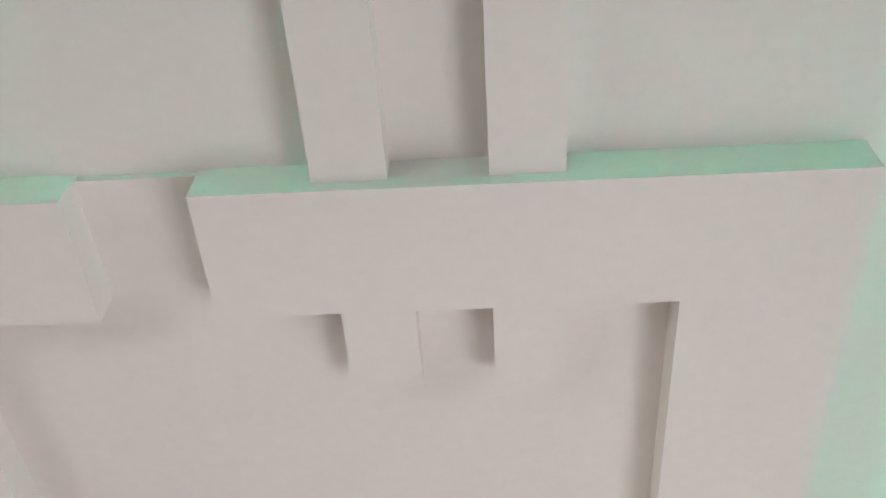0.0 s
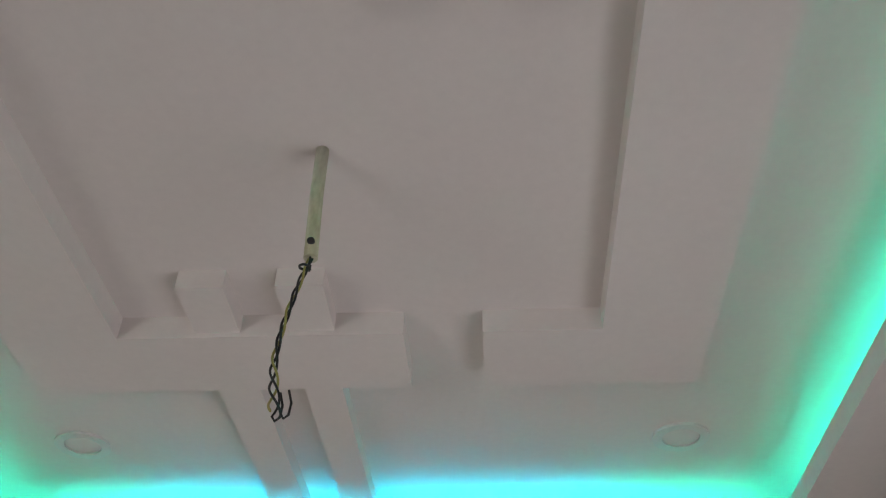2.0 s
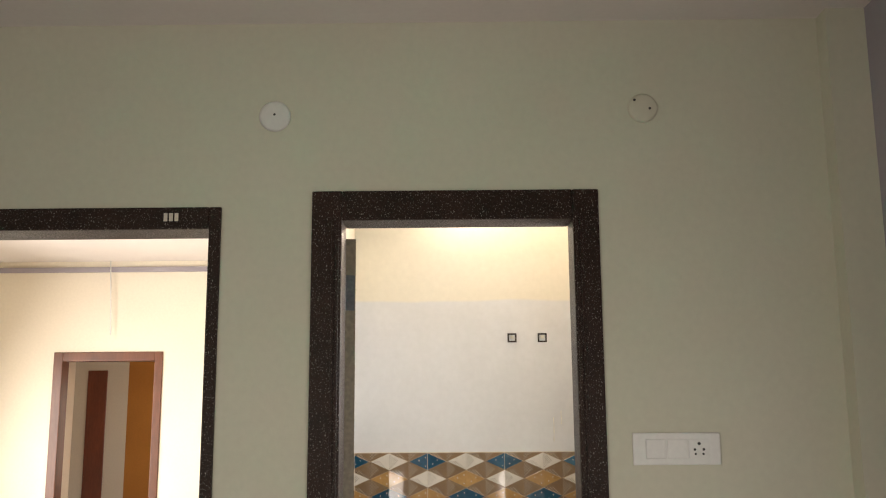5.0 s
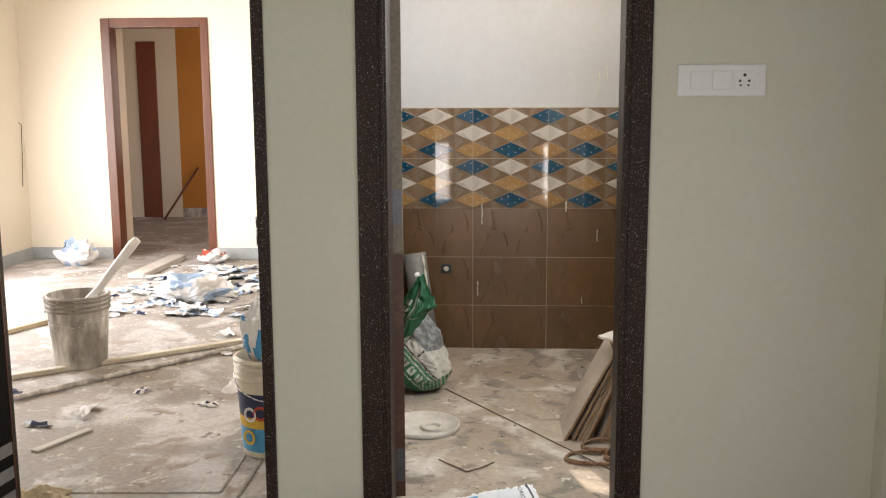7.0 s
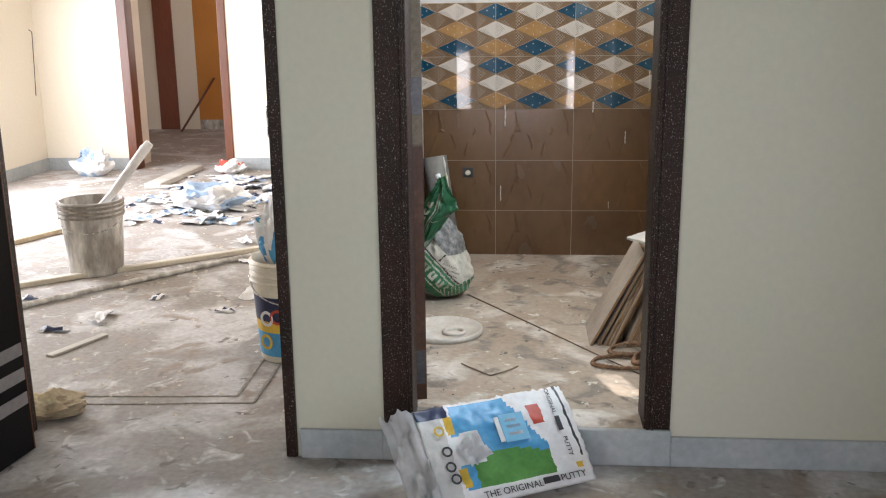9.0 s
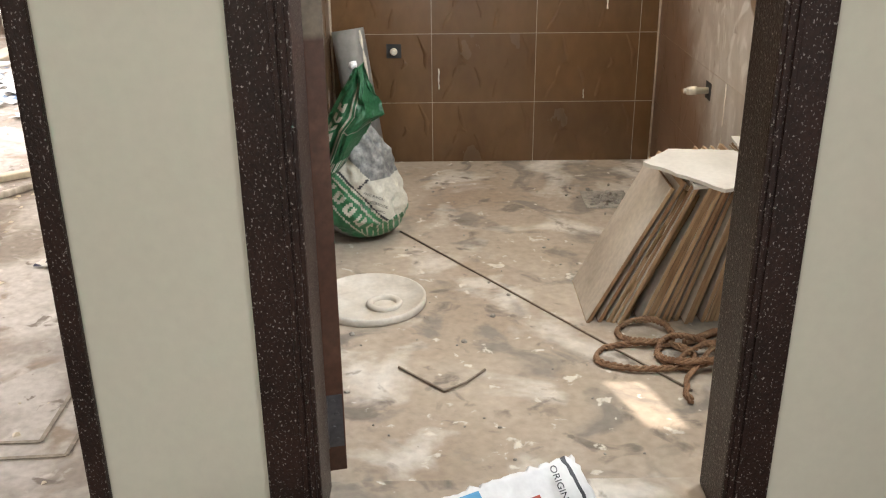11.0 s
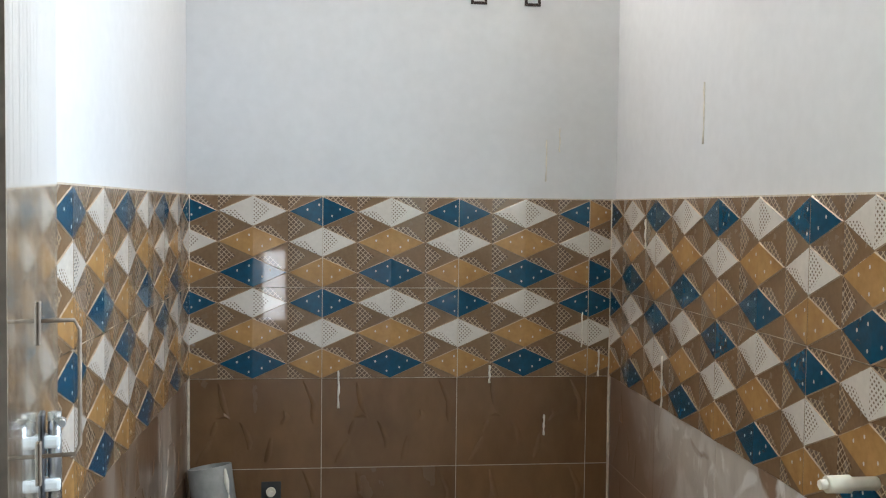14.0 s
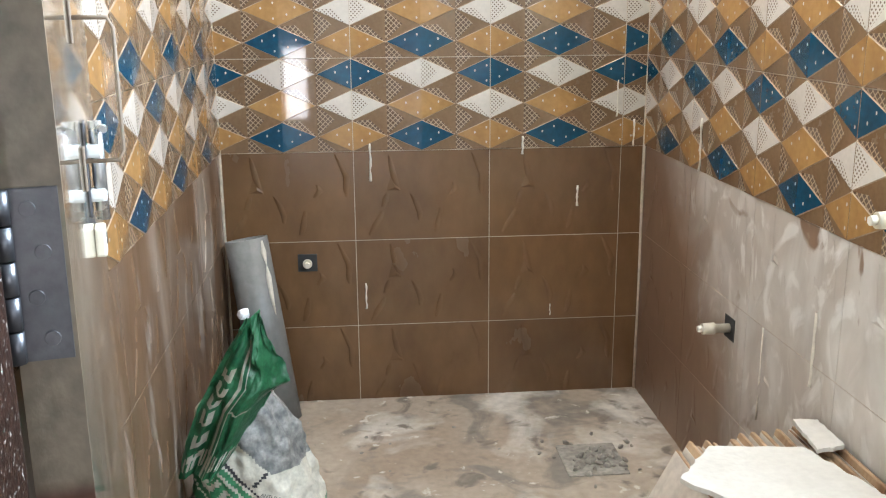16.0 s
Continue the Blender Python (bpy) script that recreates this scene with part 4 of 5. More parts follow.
hd = thing("pull_handle", "bent steel pull handle on the open door", "door handle", leaf_pose(0.32, 1.09))
bm = bmesh.new()
tube(bm, [(0, 0, 0), (0, -0.035, 0.0), (0, -0.04, 0.01), (0, -0.04, 0.13), (0, -0.035, 0.14), (0, 0, 0.14)], 0.0022, 8)
part("bar", bm, M_ROD, hd)
for z in (-0.03, 0.115):
    bm = bmesh.new()
    box(bm, -0.006, 0.006, -0.003, 0, z, z + 0.045)
    bevel(bm, 0.001, 1)
    part("end_plate", bm, M_ROD, hd)
bo = thing("slide_bolt", "white slide bolt with a cream keeper on the open door", "door bolt", leaf_pose(0.37, 1.075))
bm = bmesh.new()
box(bm, -0.014, 0.014, -0.003, 0, -0.05, 0.05)
bevel(bm, 0.001, 1)
part("back_plate", bm, M_HINGE, bo)
bm = bmesh.new()
tube(bm, [(0, -0.013, -0.055), (0, -0.013, 0.05)], 0.007, 12)
part("bolt_bar", bm, M_STEEL, bo)
for z in (-0.035, 0.012):
    bm = bmesh.new()
    box(bm, -0.010, 0.010, -0.019, 0, z, z + 0.014)
    bevel(bm, 0.004)
    part("bracket", bm, M_PLASTIC, bo)
bm = bmesh.new()
tube(bm, [(0.0, -0.013, 0.04), (-0.022, -0.022, 0.045), (-0.04, -0.022, 0.045)], 0.004, 8)
part("bolt_handle", bm, M_STEEL, bo)
kp = thing("bolt_keeper", "small square cream bolt keeper with a round hole", "bolt keeper", leaf_pose(0.425, 0.985))
bm = bmesh.new()
box(bm, -0.016, 0.016, -0.012, 0, -0.017, 0.017)
bevel(bm, 0.003)
part("block", bm, M_CREAMPL, kp)
bm = bmesh.new()
disc_plate(bm, 0.007, 0.0015, 14, pose(0.0, -0.0115, 0.002, 90))
part("bolt_hole", bm, M_SOCKET, kp)

# ---- wet room: plumbing points ----
def tap_point(name, m, label, long):
    t = thing(name, label, "pipe stub", m, "plumbing stubs")
    bm = bmesh.new()
    box(bm, -0.032, 0.032, -0.001, 0.002, -0.03, 0.03)
    part("cut_hole", bm, M_SOCKET, t)
    bm = bmesh.new()
    tube(bm, [(0, 0, 0), (0, -long * 0.55, 0), (0, -long * 0.56, 0), (0, -long, 0)], [0.012, 0.012, 0.016, 0.015], 14)
    part("stub", bm, M_CREAMPL, t)
    bm = bmesh.new()
    tube(bm, [(0, -long, 0), (0, -long - 0.012, 0)], 0.009, 6)
    part("plug", bm, M_DRIP, t)
tap_point("pipe_stub", pose(-0.163, -0.0005, 0.528), "white plugged water pipe stub in a square hole", 0.022)
tap_point("pipe_stub", pose(TX1, -0.80, 0.53, 0, 0, -90), "white plugged water pipe stub in the tiled wall", 0.075)
tap_point("pipe_stub", pose(TX1, -1.60, 1.0, 0, 0, -90), "white plugged water pipe stub in the tiled wall", 0.095)

# ---- leaning grey pipe ----
pp = thing("pvc_pipe", "grey dusty plastic drain pipe leaning in the corner", "pipe", pose(0, 0, 0))
bm = bmesh.new()
a, b = Vector((-0.262, -0.17, TF + 0.012)), Vector((-0.352, -0.082, 0.635))
n = 28
ax = (b - a).normalized()
u = ax.cross(Vector((0, 1, 0))).normalized()
v = ax.cross(u)
rings = [[bm.verts.new(p + (u * math.cos(2 * math.pi * k / n) + v * math.sin(2 * math.pi * k / n)) * r) for k in range(n)] for p, r in ((a, 0.069), (b, 0.069), (b, 0.064), (a, 0.064))]
for r0, r1 in zip(rings, rings[1:] + rings[:1]):
    for k in range(n):
        bm.faces.new((r0[k], r0[(k + 1) % n], r1[(k + 1) % n], r1[k])).smooth = True
part("tube", bm, M_PIPE, pp)
bm = bmesh.new()
tube(bm, [b + (v * 0.62 * s_ - u * 0.785) * 0.0675 + ax * d_ for s_, d_ in ((1, -0.01), (1.05, -0.05), (0.95, -0.09), (1, -0.13), (1.1, -0.19), (0.95, -0.26))], [0.004, 0.009, 0.003, 0.010, 0.007, 0.002], 8)
part("putty_smear", bm, M_DRIP, pp)

# ---- cement sack ----
sack = thing("cement_sack", "half-used green and white woven plastic sack with twisted top", "sack", pose(-0.266, -0.89, TF))
def sack_body():
    bm = bmesh.new()
    bmesh.ops.create_uvsphere(bm, u_segments=150, v_segments=100, radius=1.0)
    for v in bm.verts:
        c = v.co.copy()
        h = (c.z + 1) / 2
        w = 0.172 * (1 - abs(c.z) ** 3.2) ** 0.42 * (1.06 - 0.40 * h)
        q = Vector((c.x, c.y, 0))
        q = q.normalized() if q.length > 1e-6 else q
        nz = noise.noise(Vector((c.x * 2.1, c.y * 2.1, c.z * 2.6 + 4))) * 0.12 + noise.noise(c * 6.5) * 0.06 + noise.noise(c * 15) * 0.02
        fold = 0.010 * math.sin(math.atan2(c.y, c.x) * 9 + c.z * 4) * h
        r = w * (1 + nz) + fold
        v.co = Vector((q.x * r - 0.05 * h + 0.02, q.y * r * 0.82, 0.008 + 0.43 * h))
    for f in bm.faces:
        f.smooth = True
        p = f.calc_center_median()
        c, e = p.x * 0.735 + p.z * 0.68, p.z * 0.735 - p.x * 0.68   # along and across the slanted print
        k = 0
        if c < 0.035:
            k = 2 if c < 0.0 else 1
        elif c < 0.135:
            k = 1
            if 0.114 < c < 0.122 or 0.042 < c < 0.048:
                k = 0
            if 0.062 < c < 0.104 and (e * 19) % 1.0 < 0.66 and e < 0.30 and not (0.25 < (e * 19) % 1.0 < 0.40 and c > 0.072):
                k = 0
        elif 0.142 < c < 0.148:
            k = 3
        elif c > 0.205 and p.z > 0.245:
            k = 2
        elif c > 0.15 and 0.150 < e < 0.157 and c < 0.25:
            k = 3
        if p.z < 0.075 + 0.25 * (p.x - 0.03) and p.x > 0.0 and c > 0.05:
            k = 1 if (p.x * 55) % 1.0 < 0.8 else 0
        f.material_index = k
    return bm
part("sack_body", sack_body(), [M_SACK, M_GREEN, M_GREYP, M_INK], sack)
def sack_top():
    """The loose upper sheet, folded over and drawn up to a point."""
    bm = bmesh.new()
    U, V = 64, 72
    left = [(-0.168, 0.235), (-0.145, 0.31), (-0.115, 0.405), (-0.088, 0.455), (-0.052, 0.52), (-0.022, 0.565), (-0.004, 0.598)]
    right = [(-0.02, 0.315), (0.01, 0.35), (0.05, 0.42), (0.100, 0.455), (0.076, 0.50), (0.055, 0.55), (0.026, 0.60)]
    def along(side, t):
        f = t * (len(side) - 1)
        i = min(int(f), len(side) - 2)
        return Vector(side[i]).lerp(Vector(side[i + 1]), f - i)
    grid = []
    for j in range(V + 1):
        t = j / V
        row = []
        pl, pr = along(left, t), along(right, t)
        for i in range(U + 1):
            s = i / U
            p = pl.lerp(pr, s)
            d = s * 2 - 1
            wr = noise.noise(Vector((s * 3.0, t * 3.4, 1.7))) * 0.040 + noise.noise(Vector((s * 8, t * 9, 5.1))) * 0.016 + noise.noise(Vector((s * 19, t * 21, 2.0))) * 0.005
            ridge = 0.022 * math.sin(s * 7.0 + t * 3.0) * (1 - t)
            row.append(bm.verts.new((p.x + 0.018 * t + wr * 0.3, -0.172 + 0.085 * d * d * (1 - t) + 0.10 * t + wr + ridge, p.y + 0.035 * t + wr * 0.25)))
        grid.append(row)
    for j in range(V):
        for i in range(U):
            f = bm.faces.new((grid[j][i], grid[j][i + 1], grid[j + 1][i + 1], grid[j + 1][i]))
            f.smooth = True
            s, t = (i + 0.5) / U, (j + 0.5) / V
            k = 0
            if t < 0.80 and (0.36 < s < 0.40 or 0.45 < s < 0.475):
                k = 1
            if 0.10 < s < 0.27 and 0.10 < t < 0.62 and (t * 11) % 1.0 < 0.60 and not (0.16 < s < 0.21 and (t * 11) % 1.0 > 0.25):
                k = 1
            if s > 0.475 and 0.335 < t < 0.352:
                k = 1
            if 0.035 < t < 0.12 and 0.05 < s < 0.9 and (s * 8) % 1.0 < 0.6 and not 0.2 < (s * 8) % 1.0 < 0.38:
                k = 1
            f.material_index = k
    bmesh.ops.solidify(bm, geom=list(bm.faces), thickness=0.003)
    return bm
part("sack_mouth", sack_top(), [M_GREEN, M_SACK], sack)
bm = bmesh.new()
bmesh.ops.create_icosphere(bm, subdivisions=2, radius=0.018)
for v in bm.verts:
    v.co = Vector((v.co.x * 0.9 + 0.006, v.co.y - 0.066, v.co.z * 0.8 + 0.634)) + Vector((1, 1, 1)) * noise.noise(v.co * 90) * 0.004
part("string_knot", bm, M_PAPER, sack)
tilt = pose(0.060, -0.142, 0.195, 82, 24, 14)
for i, w_ in enumerate(("ANTI FUNGAL", "ANTI CORROSIVE", "ANTI CRACKING")):
    words(w_, 0.0125, M_INK, sack, tilt @ Matrix.Translation((-0.035, -0.021 * i, 0.0)), "print")

# ---- bucket lid ----
lid = thing("round_cover", "round cream plastic bucket cover lying on the floor", "bucket cover", pose(-0.195, -1.452, TF))
bm = bmesh.new()
lathe(bm, [(0.168, 0.0), (0.172, 0.004), (0.172, 0.022), (0.163, 0.025), (0.158, 0.014), (0.06, 0.012), (0.001, 0.012)], 56)
part("disc", bm, M_DLID, lid)
bm = bmesh.new()
lathe(bm, [(0.052, 0.012), (0.055, 0.020), (0.050, 0.026), (0.040, 0.026), (0.036, 0.020), (0.036, 0.012)], 40, (0.045, -0.045, 0), cap_ends=False)
part("spout_ring", bm, M_DLID, lid)

# ---- stack of leaning floor tiles ----
def slab(x0, lean, t, i):
    s = thing("floor_tile", "brown-edged ceramic tile leaning in a stack on the wall", "tile", pose(x0, -1.615 + random.uniform(-0.012, 0.012), TF, 0, lean, random.uniform(-0.6, 0.6)), "leaning tile stack")
    bm = bmesh.new()
    box(bm, 0, t, 0, 0.30, 0.0, 0.478 + random.uniform(-0.012, 0.006))
    bevel(bm, 0.0012, 1)
    part("tile_body", bm, M_TEDGE, s)
    bm = bmesh.new()
    box(bm, -0.0012, 0, 0.004, 0.296, 0.004, 0.468)
    part("glazed_face", bm, M_TFACE, s)
x, i = 0.448, 0
while x < 0.86:
    f = (x - 0.448) / 0.41
    t = random.choice((0.009, 0.010, 0.011))
    slab(x, 27.5 - 15.5 * f, t, i)
    x += t / math.cos(radians(27 - 15 * f)) + (random.choice((0.003, 0.004, 0.014, 0.024)) if i not in (4,) else 0.052)
    i += 1

def cardboard():
    """Torn brown carton sheet wedged in the stack."""
    bm = bmesh.new()
    U, V = 14, 22
    g = [[bm.verts.new((0.052 * i / U + 0.004 * noise.noise(Vector((i * 0.4, j * 0.3, 0))), 0.012 * noise.noise(Vector((i * 0.35, j * 0.25, 3))), 0.455 * j / V + 0.012 * noise.noise(Vector((i * 0.7, 8, 0))) * (j in (0, V)))) for i in range(U + 1)] for j in range(V + 1)]
    for j in range(V):
        for i in range(U):
            bm.faces.new((g[j][i], g[j][i + 1], g[j + 1][i + 1], g[j + 1][i])).smooth = True
    bmesh.ops.solidify(bm, geom=list(bm.faces), thickness=0.004)
    return bm
cb = part("carton_piece", cardboard(), M_DRYBROWN)
cb.matrix_world = pose(0.508, -1.606, TF, 0, 25.0, 0)
tagged(cb, "torn brown cardboard wedged between the leaning tiles", "cardboard")

def board(name, pts, z, t, material, label, jag, tilt=(0, 0)):
    bm = bmesh.new()
    ring = []
    for (ax_, ay_), (bx_, by_) in zip(pts, pts[1:] + pts[:1]):
        k = 9
        for i in range(k):
            f = i / k
            d = Vector((by_ - ay_, -(bx_ - ax_), 0)).normalized() * (random.uniform(-jag, jag) if i else 0)
            ring.append((ax_ + (bx_ - ax_) * f + d.x, ay_ + (by_ - ay_) * f + d.y))
    cx, cy = sum(p[0] for p in ring) / len(ring), sum(p[1] for p in ring) / len(ring)
    lift = lambda x, y: z + tilt[0] * (x - cx) + tilt[1] * (y - cy)
    lo = [bm.verts.new((x, y, lift(x, y))) for x, y in ring]
    hi = [bm.verts.new((x, y, lift(x, y) + t)) for x, y in ring]
    bm.faces.new(hi)
    bm.faces.new(lo[::-1])
    for k in range(len(ring)):
        bm.faces.new((lo[k], lo[(k + 1) % len(ring)], hi[(k + 1) % len(ring)], hi[k]))
    return tagged(part(name, bm, material), label, "broken board")
board("gypsum_board", [(0.70, -1.70), (0.935, -1.655), (0.94, -1.55), (0.72, -1.52)], 0.475, 0.010, M_GYP, "broken white gypsum board piece on the tile stack", 0.006, (0.02, 0.0))
board("gypsum_board", [(0.60, -1.52), (0.76, -1.775), (0.945, -1.675), (0.93, -1.60), (0.88, -1.43), (0.70, -1.40)], 0.490, 0.010, M_GYP, "broken white gypsum board sheet lying on the tile stack", 0.004, (0.02, 0.0))
board("gypsum_board", [(0.89, -1.47), (0.95, -1.46), (0.955, -1.34), (0.905, -1.33)], 0.506, 0.009, M_GYP, "narrow broken white board offcut on top of the stack", 0.003, (0.03, 0.0))

# ---- rope, rod, wire, drain, rubble ----
def rope():
    bm = bmesh.new()
    rnd = random.Random(5)
    path = []
    def loop(cx, cy, rx, ry, a0, turns, z):
        n_ = int(26 * abs(turns))
        for k in range(n_ + 1):
            a = a0 + 2 * math.pi * turns * k / n_
            path.append((cx + rx * math.cos(a) + rnd.uniform(-0.003, 0.003), cy + ry * math.sin(a) + rnd.uniform(-0.003, 0.003), TF + 0.009 + z * (0.5 + 0.5 * math.sin(a * 1.7))))
    loop(0.575, -1.83, 0.135, 0.075, 0.3, 1.0, 0.004)
    loop(0.60, -1.70, 0.075, 0.07, -0.8, 1.1, 0.016)
    loop(0.70, -1.83, 0.09, 0.075, 2.0, 1.4, 0.026)
    loop(0.74, -1.86, 0.075, 0.05, 0.0, 1.2, 0.034)
    path.extend([(0.66, -1.95, TF + 0.012), (0.64, -2.02, TF + 0.009), (0.645, -2.08, TF + 0.009)])
    # three strands laid round the path
    dense = []
    for p, q in zip(path, path[1:]):
        for k in range(3):
            dense.append(Vector(p).lerp(Vector(q), k / 3))
    for s in range(3):
        tube(bm, [p + Vector((math.cos(i * 1.0 + s * 2.094), math.sin(i * 1.0 + s * 2.094), math.sin(i * 1.0 + s * 2.094 + 1.0))) * 0.0044 for i, p in enumerate(dense)], 0.0046, 6)
    return bm
tagged(part("coir_rope", rope(), M_JUTE), "tangled coil of brown coir rope on the floor", "rope")
bm = bmesh.new()
tube(bm, [(0.70, -1.76, TF + 0.012), (0.80, -1.70, TF + 0.014), (0.90, -1.69, TF + 0.012), (0.965, -1.70, TF + 0.012)], [0.010, 0.012, 0.012, 0.011], 10)
tagged(part("rope_end", bm, M_JUTE), "thick brown rope end lying towards the wall", "rope")
bm = bmesh.new()
tube(bm, [(-0.12, -0.865, TF + 0.004), (0.16, -1.27, TF + 0.0035), (0.45, -1.695, TF + 0.0035), (0.66, -2.0, TF + 0.004)], 0.0032, 8)
tagged(part("iron_rod", bm, M_ROD), "thin dark iron rod lying across the floor", "rod")
bm = bmesh.new()
tube(bm, [(-0.095, -1.865, TF + 0.006), (-0.07, -1.89, TF + 0.005), (0.027, -1.99, TF + 0.005), (0.085, -1.95, TF + 0.008), (0.136, -1.88, TF + 0.004)], 0.0035, 6)
tagged(part("twig", bm, M_ROD), "bent dark wire bit lying on the floor", "wire")
dr_ = thing("floor_drain", "rough square drain hole with rubble in the floor", "drain", pose(0.69, -0.535, TF))
bm = bmesh.new()
box(bm, -0.09, 0.09, -0.10, 0.10, 0.0, 0.0035)
part("drain_bed", bm, M_RUBBLE, dr_)
rnd = random.Random(11)
def pebble(seed, r):
    bm = bmesh.new()
    bmesh.ops.create_icosphere(bm, subdivisions=1, radius=r)
    for v in bm.verts:
        v.co *= 1 + 0.45 * noise.noise(v.co / r * 0.9 + Vector((seed, 0, 0)))
        v.co.z *= 0.6
    return mesh_of("stone", bm, M_RUBBLE)
stones = [pebble(s, r) for s, r in ((1, 0.008), (2, 0.012), (3, 0.006), (4, 0.016))]
for k in range(70):
    a, r = rnd.uniform(0, 6.28), abs(rnd.gauss(0, 0.075))
    s = new("stone", stones[k % 4] if r < 0.1 else stones[k % 3])
    s.parent = dr_
    s.matrix_basis = pose(r * math.cos(a), r * math.sin(a), 0.005, rnd.uniform(0, 60), rnd.uniform(0, 60), rnd.uniform(0, 360))

def scatter(name, label, category, places, group):
    for k, (x, y, z, s) in enumerate(places):
        ob = tagged(new(name, stones[k % 4]), label, category, group)
        ob.matrix_world = pose(x, y, z + 0.003 * s, rnd.uniform(-20, 20), rnd.uniform(-20, 20), rnd.uniform(0, 360)) @ Matrix.Scale(s, 4)
spots = []
for k in range(70):
    spots.append((rnd.uniform(-0.40, 0.5), rnd.uniform(-2.3, -0.9) if k % 3 else rnd.uniform(-1.0, -0.1), TF, rnd.choice((0.3, 0.45, 0.6))))
scatter("plaster_crumb", "grey plaster crumb on the dusty floor", "rubble", spots, "plaster crumbs on the wet-room floor")

# dried putty runs on the tiles
def drips(name, label, rows):
    for x, z0, z1, m in rows:
        bm = bmesh.new()
        w = rnd.uniform(0.0025, 0.005)
        n_ = 7
        tube(bm, [(rnd.uniform(-0.0015, 0.0015), 0, z0 + (z1 - z0) * k / n_) for k in range(n_ + 1)], [w * (0.35 + 0.65 * abs(math.sin(1.2 + k * 1.1))) for k in range(n_ + 1)], 6)
        tagged(part(name, bm, M_DRIP), label, "putty drip", "putty drips on the tiles").matrix_world = m(x)
drips("putty_drip", "pale dried putty drip on the glazed tiles", [(0.055, 0.80, 0.93, lambda x: pose(x, -0.0005, 0)), (0.03, 0.36, 0.45, lambda x: pose(x, -0.0005, 0)), (0.665, 0.315, 0.355, lambda x: pose(x, -0.0005, 0)),
    (0.75, 0.70, 0.77, lambda x: pose(x, -0.0005, 0)), (0.56, 0.88, 0.94, lambda x: pose(x, -0.0005, 0)), (0.875, 1.0, 1.12, lambda x: pose(x, -0.004, 0)), (0.935, 0.90, 0.99, lambda x: pose(x, -0.004, 0)),
    (0.745, 1.56, 1.70, lambda x: pose(x, 0.010, 0)), (0.79, 1.66, 1.74, lambda x: pose(x, 0.010, 0)),
    (-1.0, 0.36, 0.60, lambda y: pose(TX1 - 0.0005, y, 0)), (-1.25, 0.55, 0.72, lambda y: pose(TX1 - 0.0005, y, 0)), (-0.75, 1.64, 1.80, lambda y: pose(TX1 + 0.011, y, 0)), (-0.35, 1.35, 1.44, lambda y: pose(TX1 - 0.004, y, 0)),
    (-0.52, 0.9, 1.05, lambda y: pose(TX1 - 0.004, y, 0))])

# ---- hall: empty putty bag leaning on the threshold ----
def bag_pose():
    bl, br, tr = Vector((-0.07, -2.98, -0.015)), Vector((0.38, -2.748, -0.015)), Vector((0.28, -2.52, 0.208))
    ex = (br - bl).normalized()
    ey = (tr - br)
    ey = (ey - ex * ey.dot(ex)).normalized()
    ez = ex.cross(ey)
    m = Matrix((ex, ey, ez)).transposed().to_4x4()
    m.translation = bl
    return m
bag = thing("putty_bag", "empty crumpled white paper putty bag with blue and green print", "paper bag", bag_pose())
BW, BH = 0.508, 0.335
def bag_height(x, y):
    s = 0.016 * math.sin(math.pi * min(max(y / BH, 0), 1)) ** 0.6
    return s + 0.007 * noise.noise(Vector((x * 14, y * 14, 2))) + 0.004 * noise.noise(Vector((x * 38, y * 38, 7)))
